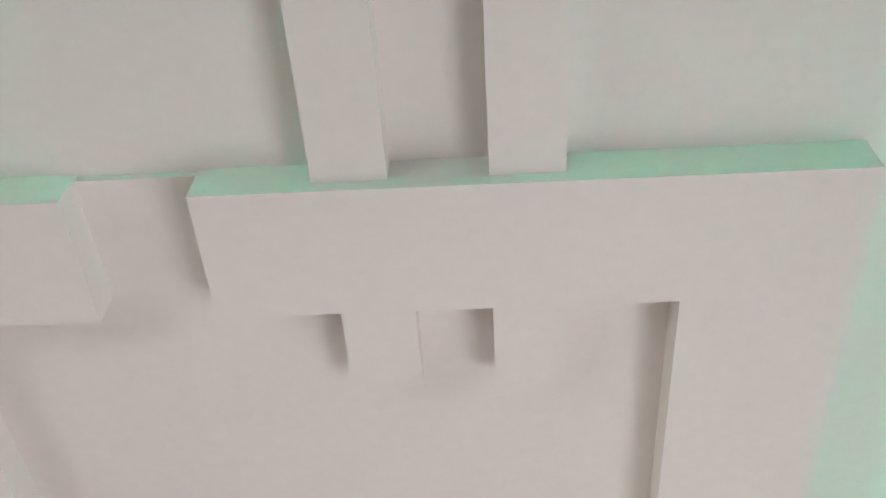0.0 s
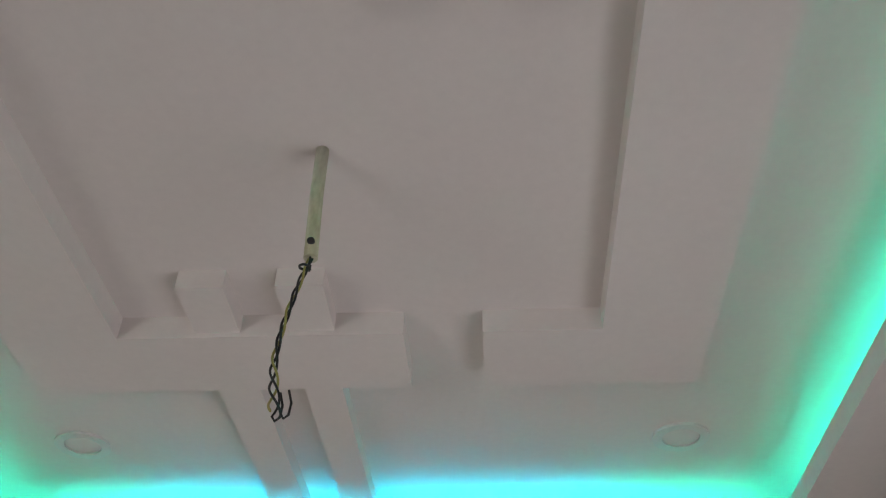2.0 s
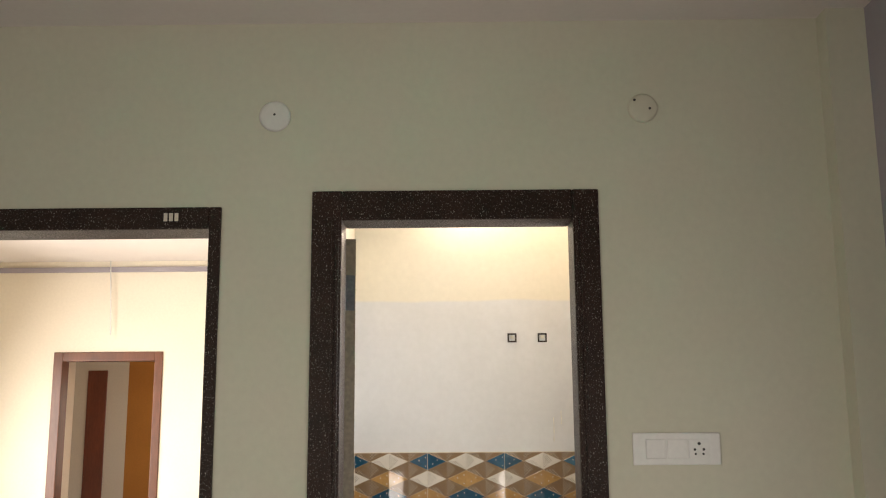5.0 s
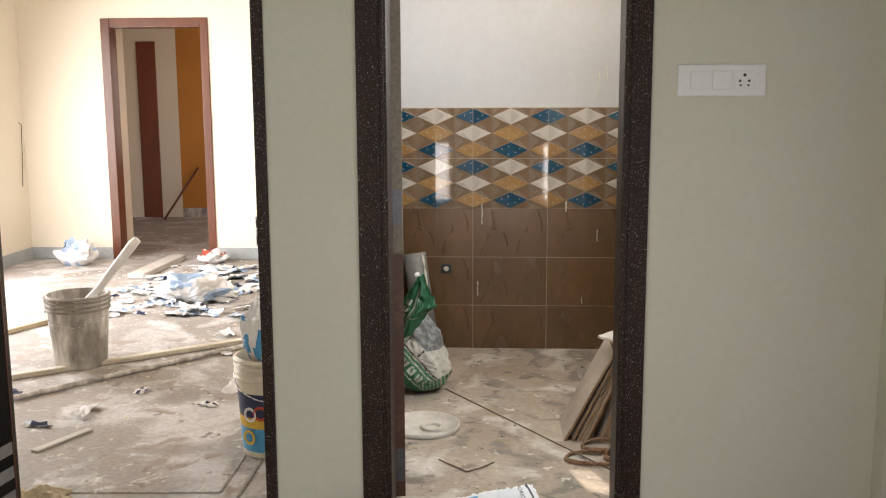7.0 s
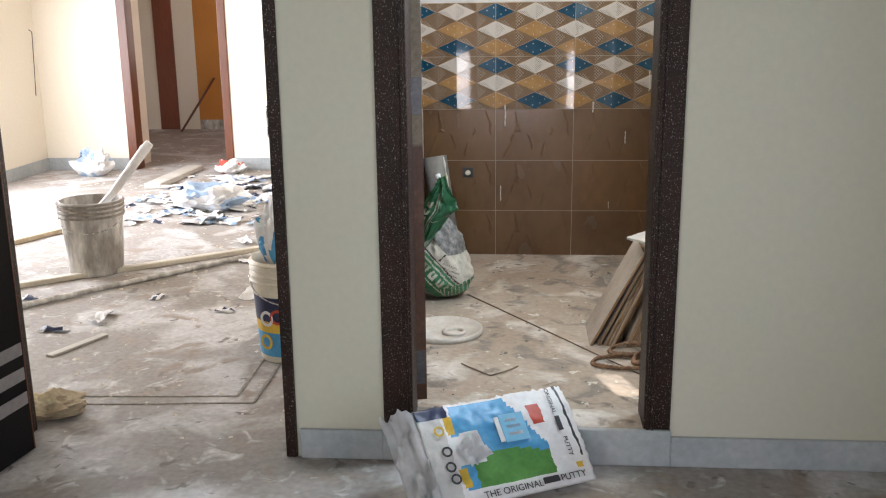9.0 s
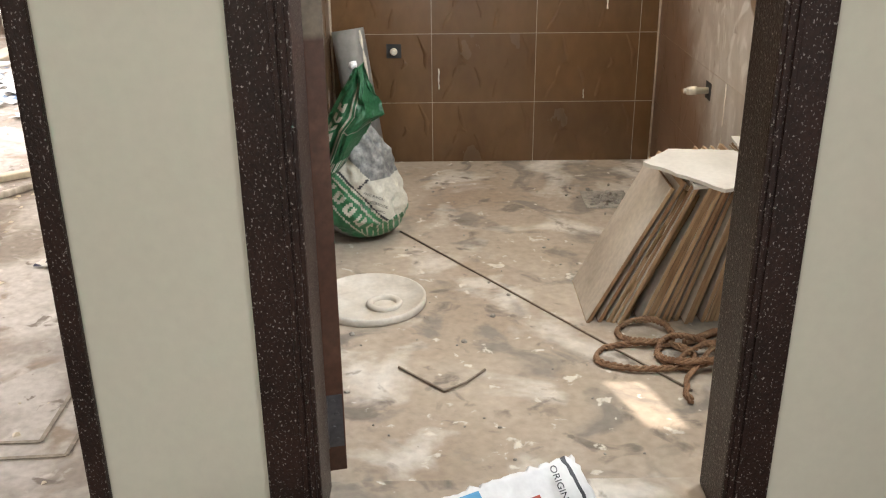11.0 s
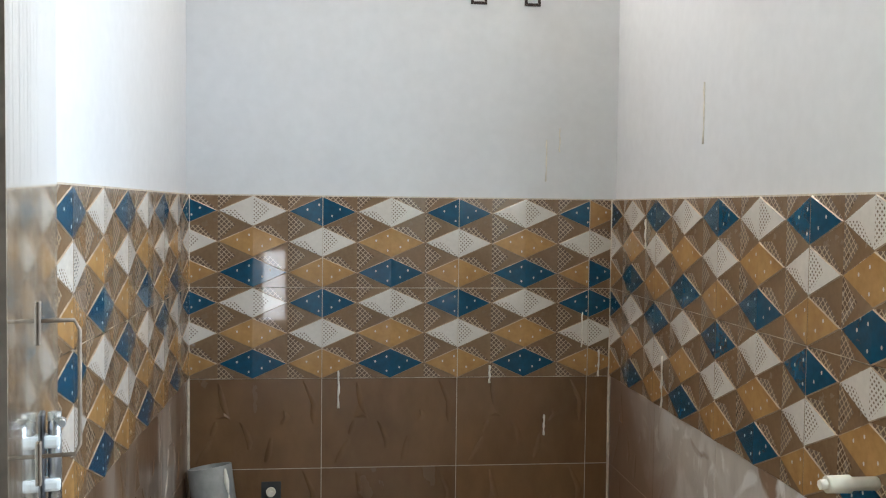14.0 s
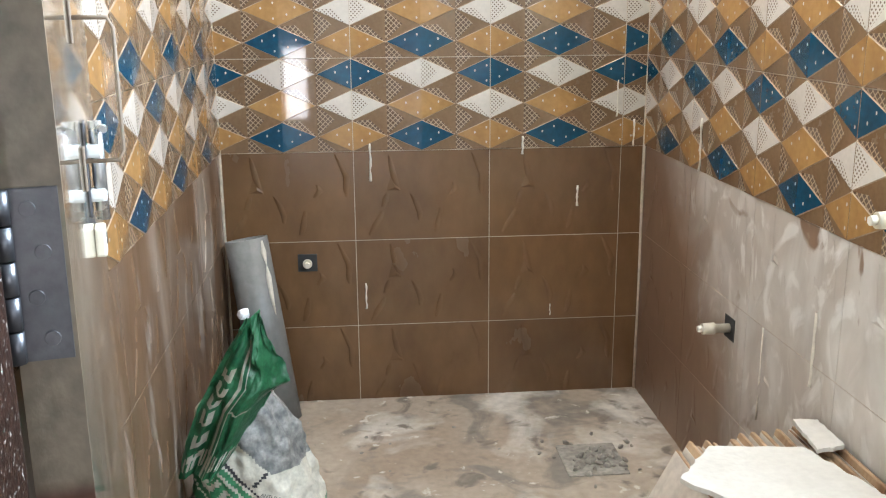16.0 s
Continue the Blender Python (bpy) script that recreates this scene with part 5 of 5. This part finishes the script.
def bag_shell():
    bm = bmesh.new()
    U, V = 60, 38
    top, bot = [], []
    for j in range(V + 1):
        a, b = [], []
        for i in range(U + 1):
            x = -0.02 + (BW + 0.02) * i / U
            y = BH * j / V
            edge = 0.006 * noise.noise(Vector((i * 0.5, j * 0.5, 9)))
            if j == V:
                y += 0.010 * noise.noise(Vector((i * 0.6, 0, 1))) 
            if i == U:
                x += 0.006 * noise.noise(Vector((0, j * 0.9, 4)))
            a.append(bm.verts.new((x + edge, y, 0.012 + bag_height(x, y))))
            b.append(bm.verts.new((x + edge, y, -0.002 - 0.6 * bag_height(x, y) * (j not in (0, V)))))
        top.append(a)
        bot.append(b)
    for j in range(V):
        for i in range(U):
            for g, flip in ((top, False), (bot, True)):
                q = (g[j][i], g[j][i + 1], g[j + 1][i + 1], g[j + 1][i])
                f = bm.faces.new(q[::-1] if flip else q)
                f.smooth = True
                x, y = -0.02 + (BW + 0.02) * (i + 0.5) / U, BH * (j + 0.5) / V
                if flip:
                    continue
                k = 0
                wob = 0.012 * noise.noise(Vector((x * 9, y * 9, 0)))
                if x < 0.062:
                    k = 1
                elif x < 0.075 + 0.02 * (y > 0.24):
                    k = 0
                elif 0.045 < y < BH - 0.012 and x < 0.385 - 0.55 * max(0, y - 0.14) + wob:
                    k = 2
                    if y < 0.150 - 0.9 * (0.20 - x) ** 2 * (x > 0.2) + wob and x > 0.12:
                        k = 3
                if 0.075 < x < 0.165 and 0.12 < y < 0.225 + wob:
                    k = 0
                if x < 0.085 and y > 0.295:
                    k = 4
                if 0.072 < x < 0.098 and (0.05 < y < 0.115 or 0.225 < y < 0.295):
                    k = 5
                if 0.478 < x < 0.492 and y > 0.075:
                    k = 6
                if 0.355 < x < 0.405 and 0.215 < y < 0.285:
                    k = 7
                if 0.455 < x < 0.480 and 0.045 < y < 0.06:
                    k = 5
                f.material_index = k
    for j in range(V):
        for i, fl in ((0, False), (U, True)):
            q = (top[j][i], top[j + 1][i], bot[j + 1][i], bot[j][i])
            bm.faces.new(q[::-1] if fl else q)
    for i in range(U):
        for j, fl in ((0, True), (V, False)):
            q = (top[j][i], top[j][i + 1], bot[j][i + 1], bot[j][i])
            bm.faces.new(q[::-1] if fl else q)
    return bm
part("bag_body", bag_shell(), [M_PAPER, M_GPAPER, M_SKYB, M_PGREEN, M_NAVY, M_YELL, M_INK, M_RED], bag)
def crumple(u, v, lx, ly, lz, seed, name, material, parent):
    """A small crumpled sheet with thickness."""
    bm = bmesh.new()
    g = [[bm.verts.new((lx * (i / u - 0.5) + 0.02 * noise.noise(Vector((i, j, seed))) * lx / 0.2, ly * (j / v - 0.5) + 0.1 * ly * noise.noise(Vector((i * 0.7, j * 0.7, seed + 5))), lz * (0.5 + noise.noise(Vector((i * 0.55, j * 0.55, seed + 9)))))) for i in range(u + 1)] for j in range(v + 1)]
    for j in range(v):
        for i in range(u):
            bm.faces.new((g[j][i], g[j][i + 1], g[j + 1][i + 1], g[j + 1][i])).smooth = True
    bmesh.ops.solidify(bm, geom=list(bm.faces), thickness=0.002)
    return part(name, bm, material, parent)
end = crumple(10, 14, 0.10, 0.33, 0.05, 3.0, "folded_end", [M_PAPER], bag)
end.matrix_basis = pose(-0.055, 0.17, -0.01, 0, -28, 4)
fl = crumple(8, 8, 0.085, 0.085, 0.03, 8.0, "torn_flap", [M_PAPER], bag)
fl.matrix_basis = pose(0.125, 0.16, 0.036, 0, 0, 20)
words("THE ORIGINAL", 0.030, M_INK, bag, Matrix.Translation((0.120, 0.010, 0.026)), "lettering")
words("PUTTY", 0.030, M_INK, bag, Matrix.Translation((0.385, 0.012, 0.026)), "lettering")
words("PUTTY", 0.022, M_INK, bag, Matrix.Translation((0.440, 0.150, 0.034)) @ pose(0, 0, 0, 0, 0, -90), "lettering")
words("ORIGINAL", 0.020, M_INK, bag, Matrix.Translation((0.440, 0.325, 0.030)) @ pose(0, 0, 0, 0, 0, -90), "lettering")
for x, y, w, h, m_ in ((0.322, 0.012, 0.055, 0.020, M_INK), (0.245, 0.165, 0.085, 0.095, M_LSKY), (0.228, 0.170, 0.016, 0.085, M_PAPER), (0.262, 0.185, 0.05, 0.012, M_PAPER), (0.262, 0.21, 0.05, 0.012, M_PAPER), (0.262, 0.232, 0.04, 0.012, M_PAPER), (0.437, 0.172, 0.016, 0.05, M_INK)):
    bm = bmesh.new()
    box(bm, x, x + w, y, y + h, 0.030 if y < 0.1 else 0.0345, 0.0345 if y < 0.1 else 0.0375)
    bevel(bm, 0.001, 1)
    part("printed_mark", bm, m_, bag)
for x, y in ((0.040, 0.245), (0.045, 0.175), (0.042, 0.125), (0.047, 0.085)):
    bm = bmesh.new()
    ring_plate(bm, 0.017, 0.011, (0, 0), 0.0015, Matrix.Translation((x, y, 0.0325)), 20)
    part("printed_seal", bm, M_YELL if y > 0.2 else M_INK, bag)

# ---- room beyond: fittings ----
# mauve-grey strip paints the shadow line below the ceiling edge
bm = bmesh.new()
box(bm, -4.6, -0.6, 3.575, 3.6, 3.15, 3.20)
structure("trim_shadow_line", bm, M_SIDE, "grey strip standing in for the shadow line under the ceiling", "trim")
bm = bmesh.new()
tube(bm, [(-3.23, 3.55, 3.26), (-3.21, 3.55, 2.9), (-3.19, 3.55, 2.52)], 0.006, 6)
tagged(part("hanging_cord", bm, M_PLASTIC), "thin white cord hanging from the ceiling", "cord")
bm = bmesh.new()
tube(bm, [(-4.598, 3.50, 1.35), (-4.57, 3.50, 1.33), (-4.575, 3.49, 1.1), (-4.59, 3.48, 0.72)], 0.004, 6)
tagged(part("loose_cable", bm, M_WBLACK), "thin loose cable hanging from a wall box", "cable")

# far room seen through the far doorway
wall_y("wall_far_west", -5.35, -5.2, 3.75, 7.25, G - 0.1, TOP, [], M_ROOM, "cream painted plaster wall")
wall_x("wall_far_north", 7.1, 7.25, -5.2, -4.20, G - 0.1, TOP, [(-4.745, -4.485, G - 0.1, 2.36)], M_ROOM, "cream painted plaster wall with a door")
wall_x("wall_far_north_orange", 7.1, 7.25, -4.20, -2.5, G - 0.1, TOP, [], M_ORANGE, "bright orange painted plaster wall")
# the opening is out of view, added for the far room's fill lamp
wall_y("wall_far_east", -2.5, -2.35, 3.75, 7.25, G - 0.1, TOP, [(5.0, 6.6, 0.9, 2.2)], M_ORANGE, "bright orange painted plaster wall with an added unseen opening")
wall_y("wall_far_pier", -3.86, -3.752, 3.75, 4.15, G - 0.1, TOP, [], M_ROOM, "cream plastered pier beside the doorway")
bm = bmesh.new()
box(bm, -5.35, -2.35, 3.8, 7.25, G - 0.12, G)
structure("floor_far", bm, M_FLOOR, "dusty bare cement floor", "floor")
bm = bmesh.new()
box(bm, -5.35, -2.35, 3.75, 7.25, 3.2, 3.34)
structure("ceiling_far", bm, M_WHITE, "plain white plaster ceiling", "ceiling")
bm = bmesh.new()
box(bm, -4.745, -4.485, 7.08, 7.2, G, 2.36)
bevel(bm, 0.004, 1)
structure("door_4", bm, M_REDDOOR, "closed red-brown painted wooden door", "door")
bm = bmesh.new()
box(bm, -4.19, -2.52, 7.085, 7.098, G, G + 0.13)
structure("baseboard_far", bm, M_DUSTY, "unfinished grey cement skirting", "skirting")
bm = bmesh.new()
tube(bm, [(-4.33, 6.7, G + 0.012), (-3.95, 7.06, 0.66)], 0.016, 8)
tagged(part("broom_stick", bm, M_REDFRAME), "dark wooden stick leaning on the orange wall", "stick")
# added fill lamp that brightens the far room
area_lamp("fill_far_room", -2.42, 5.8, 1.55, (-6, 5.8, 1.3), 1.5, 1.2, 12, (1.0, 0.95, 0.88))

# ---- room beyond: buckets ----
def bucket(m, label, r, h, body, trim, level=None):
    b = thing("bucket", label, "bucket", m)
    bm = bmesh.new()
    lathe(bm, [(r * 0.82, 0.0), (r * 0.84, 0.008), (r * 0.97, h * 0.78), (r * 0.98, h), (r * 0.94, h), (r * 0.93, h * 0.8), (r * 0.80, 0.012), (0.001, 0.012)], 48)
    part("bucket_body", bm, body, b)
    for z in (0.80, 0.86, 0.92, 0.975):
        bm = bmesh.new()
        R = r * (1.0 + 0.012 * (z > 0.95))
        lathe(bm, [(R * 0.972, h * z - 0.006), (R * 1.035, h * z - 0.005), (R * 1.045, h * z), (R * 1.035, h * z + 0.006), (R * 0.972, h * z + 0.007)], 48, cap_ends=False)
        part("rib", bm, trim, b)
    pts = [(r * 1.04 * math.cos(a), r * 1.04 * math.sin(a), h * 0.82 - 0.5 * h * 0.42 * math.sin(a - 3.4)) for a in (3.4 + math.pi * k / 20 for k in range(21))]
    bm = bmesh.new()
    tube(bm, pts, 0.003, 6)
    part("wire_handle", bm, M_STEEL, b)
    if level:
        bm = bmesh.new()
        lathe(bm, [(r * 0.9, h * level), (r * 0.4, h * level + 0.005), (0.001, h * level + 0.004)], 40)
        part("putty_fill", bm, M_DUSTY, b)
    return b
b1 = bucket(pose(-2.375, -0.25, G), "putty-caked white plastic bucket standing on the floor", 0.182, 0.44, M_DUSTY, M_CAKE, 0.72)
st = thing("stirring_stick", "putty-coated wooden stirring stick standing in the bucket", "stick", pose(0, 0, 0))
bm = bmesh.new()
tube(bm, [(-2.42, -0.28, 0.26), (-2.235, -0.26, 0.44), (-2.03, -0.22, 0.70), (-2.00, -0.21, 0.735)], [0.018, 0.022, 0.030, 0.024], 8)
part("shaft", bm, M_PAPER, st)
b2 = bucket(pose(-0.872, -1.60, G), "cream plastic paint bucket with navy and yellow label", 0.158, 0.45, M_CREAMPL, M_CREAMPL)
for z0, z1, m_, rr in ((0.19, 0.30, M_NAVY, 1.004), (0.14, 0.19, M_YELL, 1.004), (0.03, 0.14, M_SKYB, 1.004)):
    bm = bmesh.new()
    rad = lambda z: 0.158 * (0.84 + 0.13 * z / 0.35) * 1.012
    lathe(bm, [(rad(z0), z0), (rad(z1), z1)], 48, cap_ends=False)
    part("label_band", bm, m_, b2)
for a_, z_, m_ in ((4.2, 0.10, M_YELL), (4.25, 0.205, M_PAPER), (4.6, 0.215, M_RED)):
    bm = bmesh.new()
    ring_plate(bm, 0.034, 0.022, (0, 0), 0.002, pose(0.150 * math.cos(a_), 0.150 * math.sin(a_), z_) @ pose(0, 0, 0, 0, 0, math.degrees(a_)) @ pose(0, 0, 0, 90, 0, 90), 24)
    part("label_badge", bm, m_, b2)

def heap(name, m, lx, ly, lz, seed, mats, label, category):
    """Crumpled plastic: a folded, dented closed lump."""
    bm = bmesh.new()
    bmesh.ops.create_icosphere(bm, subdivisions=4, radius=1.0)
    for v in bm.verts:
        c = v.co.copy()
        k = 1 + 0.42 * noise.noise(c * 1.6 + Vector((seed, 0, 0))) + 0.20 * noise.noise(c * 4.1 + Vector((0, seed, 0))) + 0.07 * noise.noise(c * 11)
        v.co = Vector((c.x * lx * k, c.y * ly * k, max(0, (c.z * 0.5 + 0.42) * lz * k)))
    for f in bm.faces:
        p = f.calc_center_median()
        q = noise.noise(Vector((p.x / lx * 1.5, p.z / lz * 1.8, seed)))
        f.material_index = 0 if q < 0.18 or len(mats) < 2 else (1 if q < 0.42 or len(mats) < 3 else 2)
    ob = part(name, bm, mats)
    ob.matrix_world = m
    return tagged(ob, label, category)
heap("plastic_bag", pose(-2.28, 1.62, G), 0.27, 0.20, 0.22, 2.0, [M_PAPER, M_WBLUE], "crumpled white plastic sack on the littered floor", "plastic bag")
heap("plastic_bag", pose(-3.96, 3.22, G), 0.17, 0.12, 0.25, 5.0, [M_PAPER, M_WBLUE, M_NAVY], "crumpled white and blue sack by the wall", "plastic bag")
heap("plastic_bag", pose(-2.66, 3.38, G), 0.14, 0.10, 0.13, 8.0, [M_PAPER, M_RED], "small crumpled white wrapper by the doorway", "wrapper")
heap("plastic_bag", pose(-0.91, -1.58, G + 0.45 - 0.05), 0.085, 0.06, 0.33, 11.0, [M_PAPER, M_SKYB], "white and blue plastic bag stuffed in the bucket", "plastic bag")
heap("plastic_bag", pose(-0.98, -1.28, G), 0.09, 0.12, 0.07, 13.0, [M_PAPER, M_NAVY], "crumpled dark and white wrapper beside the bucket", "wrapper")
heap("dust_cloth", pose(-1.645, -2.31, G), 0.13, 0.09, 0.085, 15.0, [M_CLOTH], "beige cement-stained floor cloth by the door", "cloth")

# ---- room beyond: strips and planks on the floor ----
def lath(name, a, b, w, h, material, label, category):
    a, b = Vector((*a, G)), Vector((*b, G))
    d = b - a
    bm = bmesh.new()
    box(bm, 0, d.length, -w / 2, w / 2, 0.001, h)
    bevel(bm, min(w, h) * 0.15, 1)
    ob = part(name, bm, material)
    ob.matrix_world = Matrix.Translation(a) @ pose(0, 0, 0, 0, 0, math.degrees(math.atan2(d.y, d.x)))
    return tagged(ob, label, category)
lath("wooden_lath", (-3.05, -0.90), (-1.30, 0.46), 0.055, 0.03, M_PVCW, "long pale wooden lath lying across the floor", "lath")
bm = bmesh.new()
tube(bm, [(-3.0, -1.45, G + 0.017), (-2.44, -0.99, G + 0.017), (-1.50, 0.13, G + 0.017), (-1.2, 0.46, G + 0.017)], 0.016, 10)
tagged(part("conduit_pipe", bm, M_DUSTY), "dusty grey conduit pipe lying on the floor", "pipe")
lath("timber_plank", (-3.40, 0.15), (-3.02, 1.05), 0.14, 0.035, M_WOOD, "short pale timber plank on the floor", "plank")
lath("foam_plank", (-3.10, 2.50), (-3.08, 3.60), 0.16, 0.05, M_GYP, "white packing plank lying on the floor", "plank")
lath("timber_offcut", (-1.95, -1.70), (-1.82, -1.40), 0.04, 0.012, M_GYP, "thin pale timber offcut on the floor", "offcut")
for a, b in (((-2.3, -2.16), (-0.975, -2.10)), ((-0.975, -2.10), (-0.99, -0.9)), ((-2.3, -2.26), (-0.89, -2.16)), ((-0.89, -2.16), (-0.90, -0.9))):
    ob = lath("floor_inlay", a, b, 0.012, 0.0035, M_RUBBLE, "thin dark inlay line in the floor border", "inlay")
    ob["kind"] = "structure"

# ---- room beyond: wrapper litter ----
rnd = random.Random(21)
def scrap_mesh(seed, lx, ly, lz, mats, k):
    bm = bmesh.new()
    g = [[bm.verts.new((lx * (i / 4 - 0.5) * (1 + 0.5 * noise.noise(Vector((j, seed, 1)))), ly * (j / 3 - 0.5) * (1 + 0.5 * noise.noise(Vector((i, seed, 2)))), lz * max(0.04, 0.4 + noise.noise(Vector((i * 0.9, j * 0.9, seed)))))) for i in range(5)] for j in range(4)]
    for j in range(3):
        for i in range(4):
            bm.faces.new((g[j][i], g[j][i + 1], g[j + 1][i + 1], g[j + 1][i])).material_index = 1 if (i + j * k) % 5 == 0 else 0
    return mesh_of("paper_scrap", bm, *mats)
scraps = [scrap_mesh(s, *d, m_, k) for s, d, m_, k in ((1.3, (0.16, 0.10, 0.035), (M_PAPER, M_WBLUE), 1), (2.7, (0.22, 0.08, 0.04), (M_PAPER, M_PAPER), 2), (3.9, (0.12, 0.12, 0.03), (M_WBLUE, M_PAPER), 3), (5.1, (0.10, 0.06, 0.02), (M_PAPER, M_NAVY), 2), (6.3, (0.18, 0.14, 0.045), (M_PAPER, M_WBLUE), 4), (7.7, (0.14, 0.05, 0.025), (M_NAVY, M_PAPER), 1))]
for k in range(150):
    x, y = rnd.gauss(-2.35, 0.42), rnd.uniform(1.0, 3.2)
    if not -3.1 < x < -1.2:
        continue
    ob = tagged(new("paper_scrap", scraps[k % 6]), "torn white and blue wrapper scrap on the floor", "wrapper", "wrapper litter in the bright room")
    ob.matrix_world = pose(x, y, G + 0.002, rnd.uniform(-8, 8), rnd.uniform(-8, 8), rnd.uniform(0, 360)) @ Matrix.Scale(rnd.uniform(0.7, 1.35), 4)
for k, (x, y) in enumerate(((-1.80, -0.78), (-2.47, -0.86), (-1.30, -0.72), (-1.36, -1.0), (-1.2, -0.62), (-1.95, -1.15), (-1.55, 0.0), (-2.1, -1.35), (-1.7, 0.5), (-1.45, 0.75))):
    ob = tagged(new("paper_scrap", scraps[(k * 2 + 3) % 6]), "torn white wrapper scrap on the dusty floor", "wrapper", "wrapper scraps near the doorway")
    ob.matrix_world = pose(x, y, G + 0.002, 0, 0, rnd.uniform(0, 360))

# plaster flakes over the room floor, too many to count
bm = bmesh.new()
for k in range(900):
    x, y = rnd.uniform(-4.0, -0.7), rnd.uniform(-2.5, 3.3)
    s, a = rnd.uniform(0.004, 0.016), rnd.uniform(0, 6.28)
    p = [bm.verts.new((x + s * rnd.uniform(0.6, 1.3) * math.cos(a + t), y + s * rnd.uniform(0.6, 1.3) * math.sin(a + t), G)) for t in (0, 1.6, 3.1, 4.7)]
    q = bm.verts.new((x, y, G + s * 0.5))
    for i in range(4):
        bm.faces.new((p[i], p[(i + 1) % 4], q))
tagged(part("plaster_flakes", bm, M_DRIP), "white plaster flakes strewn over the floor", "debris", kind="stuff")
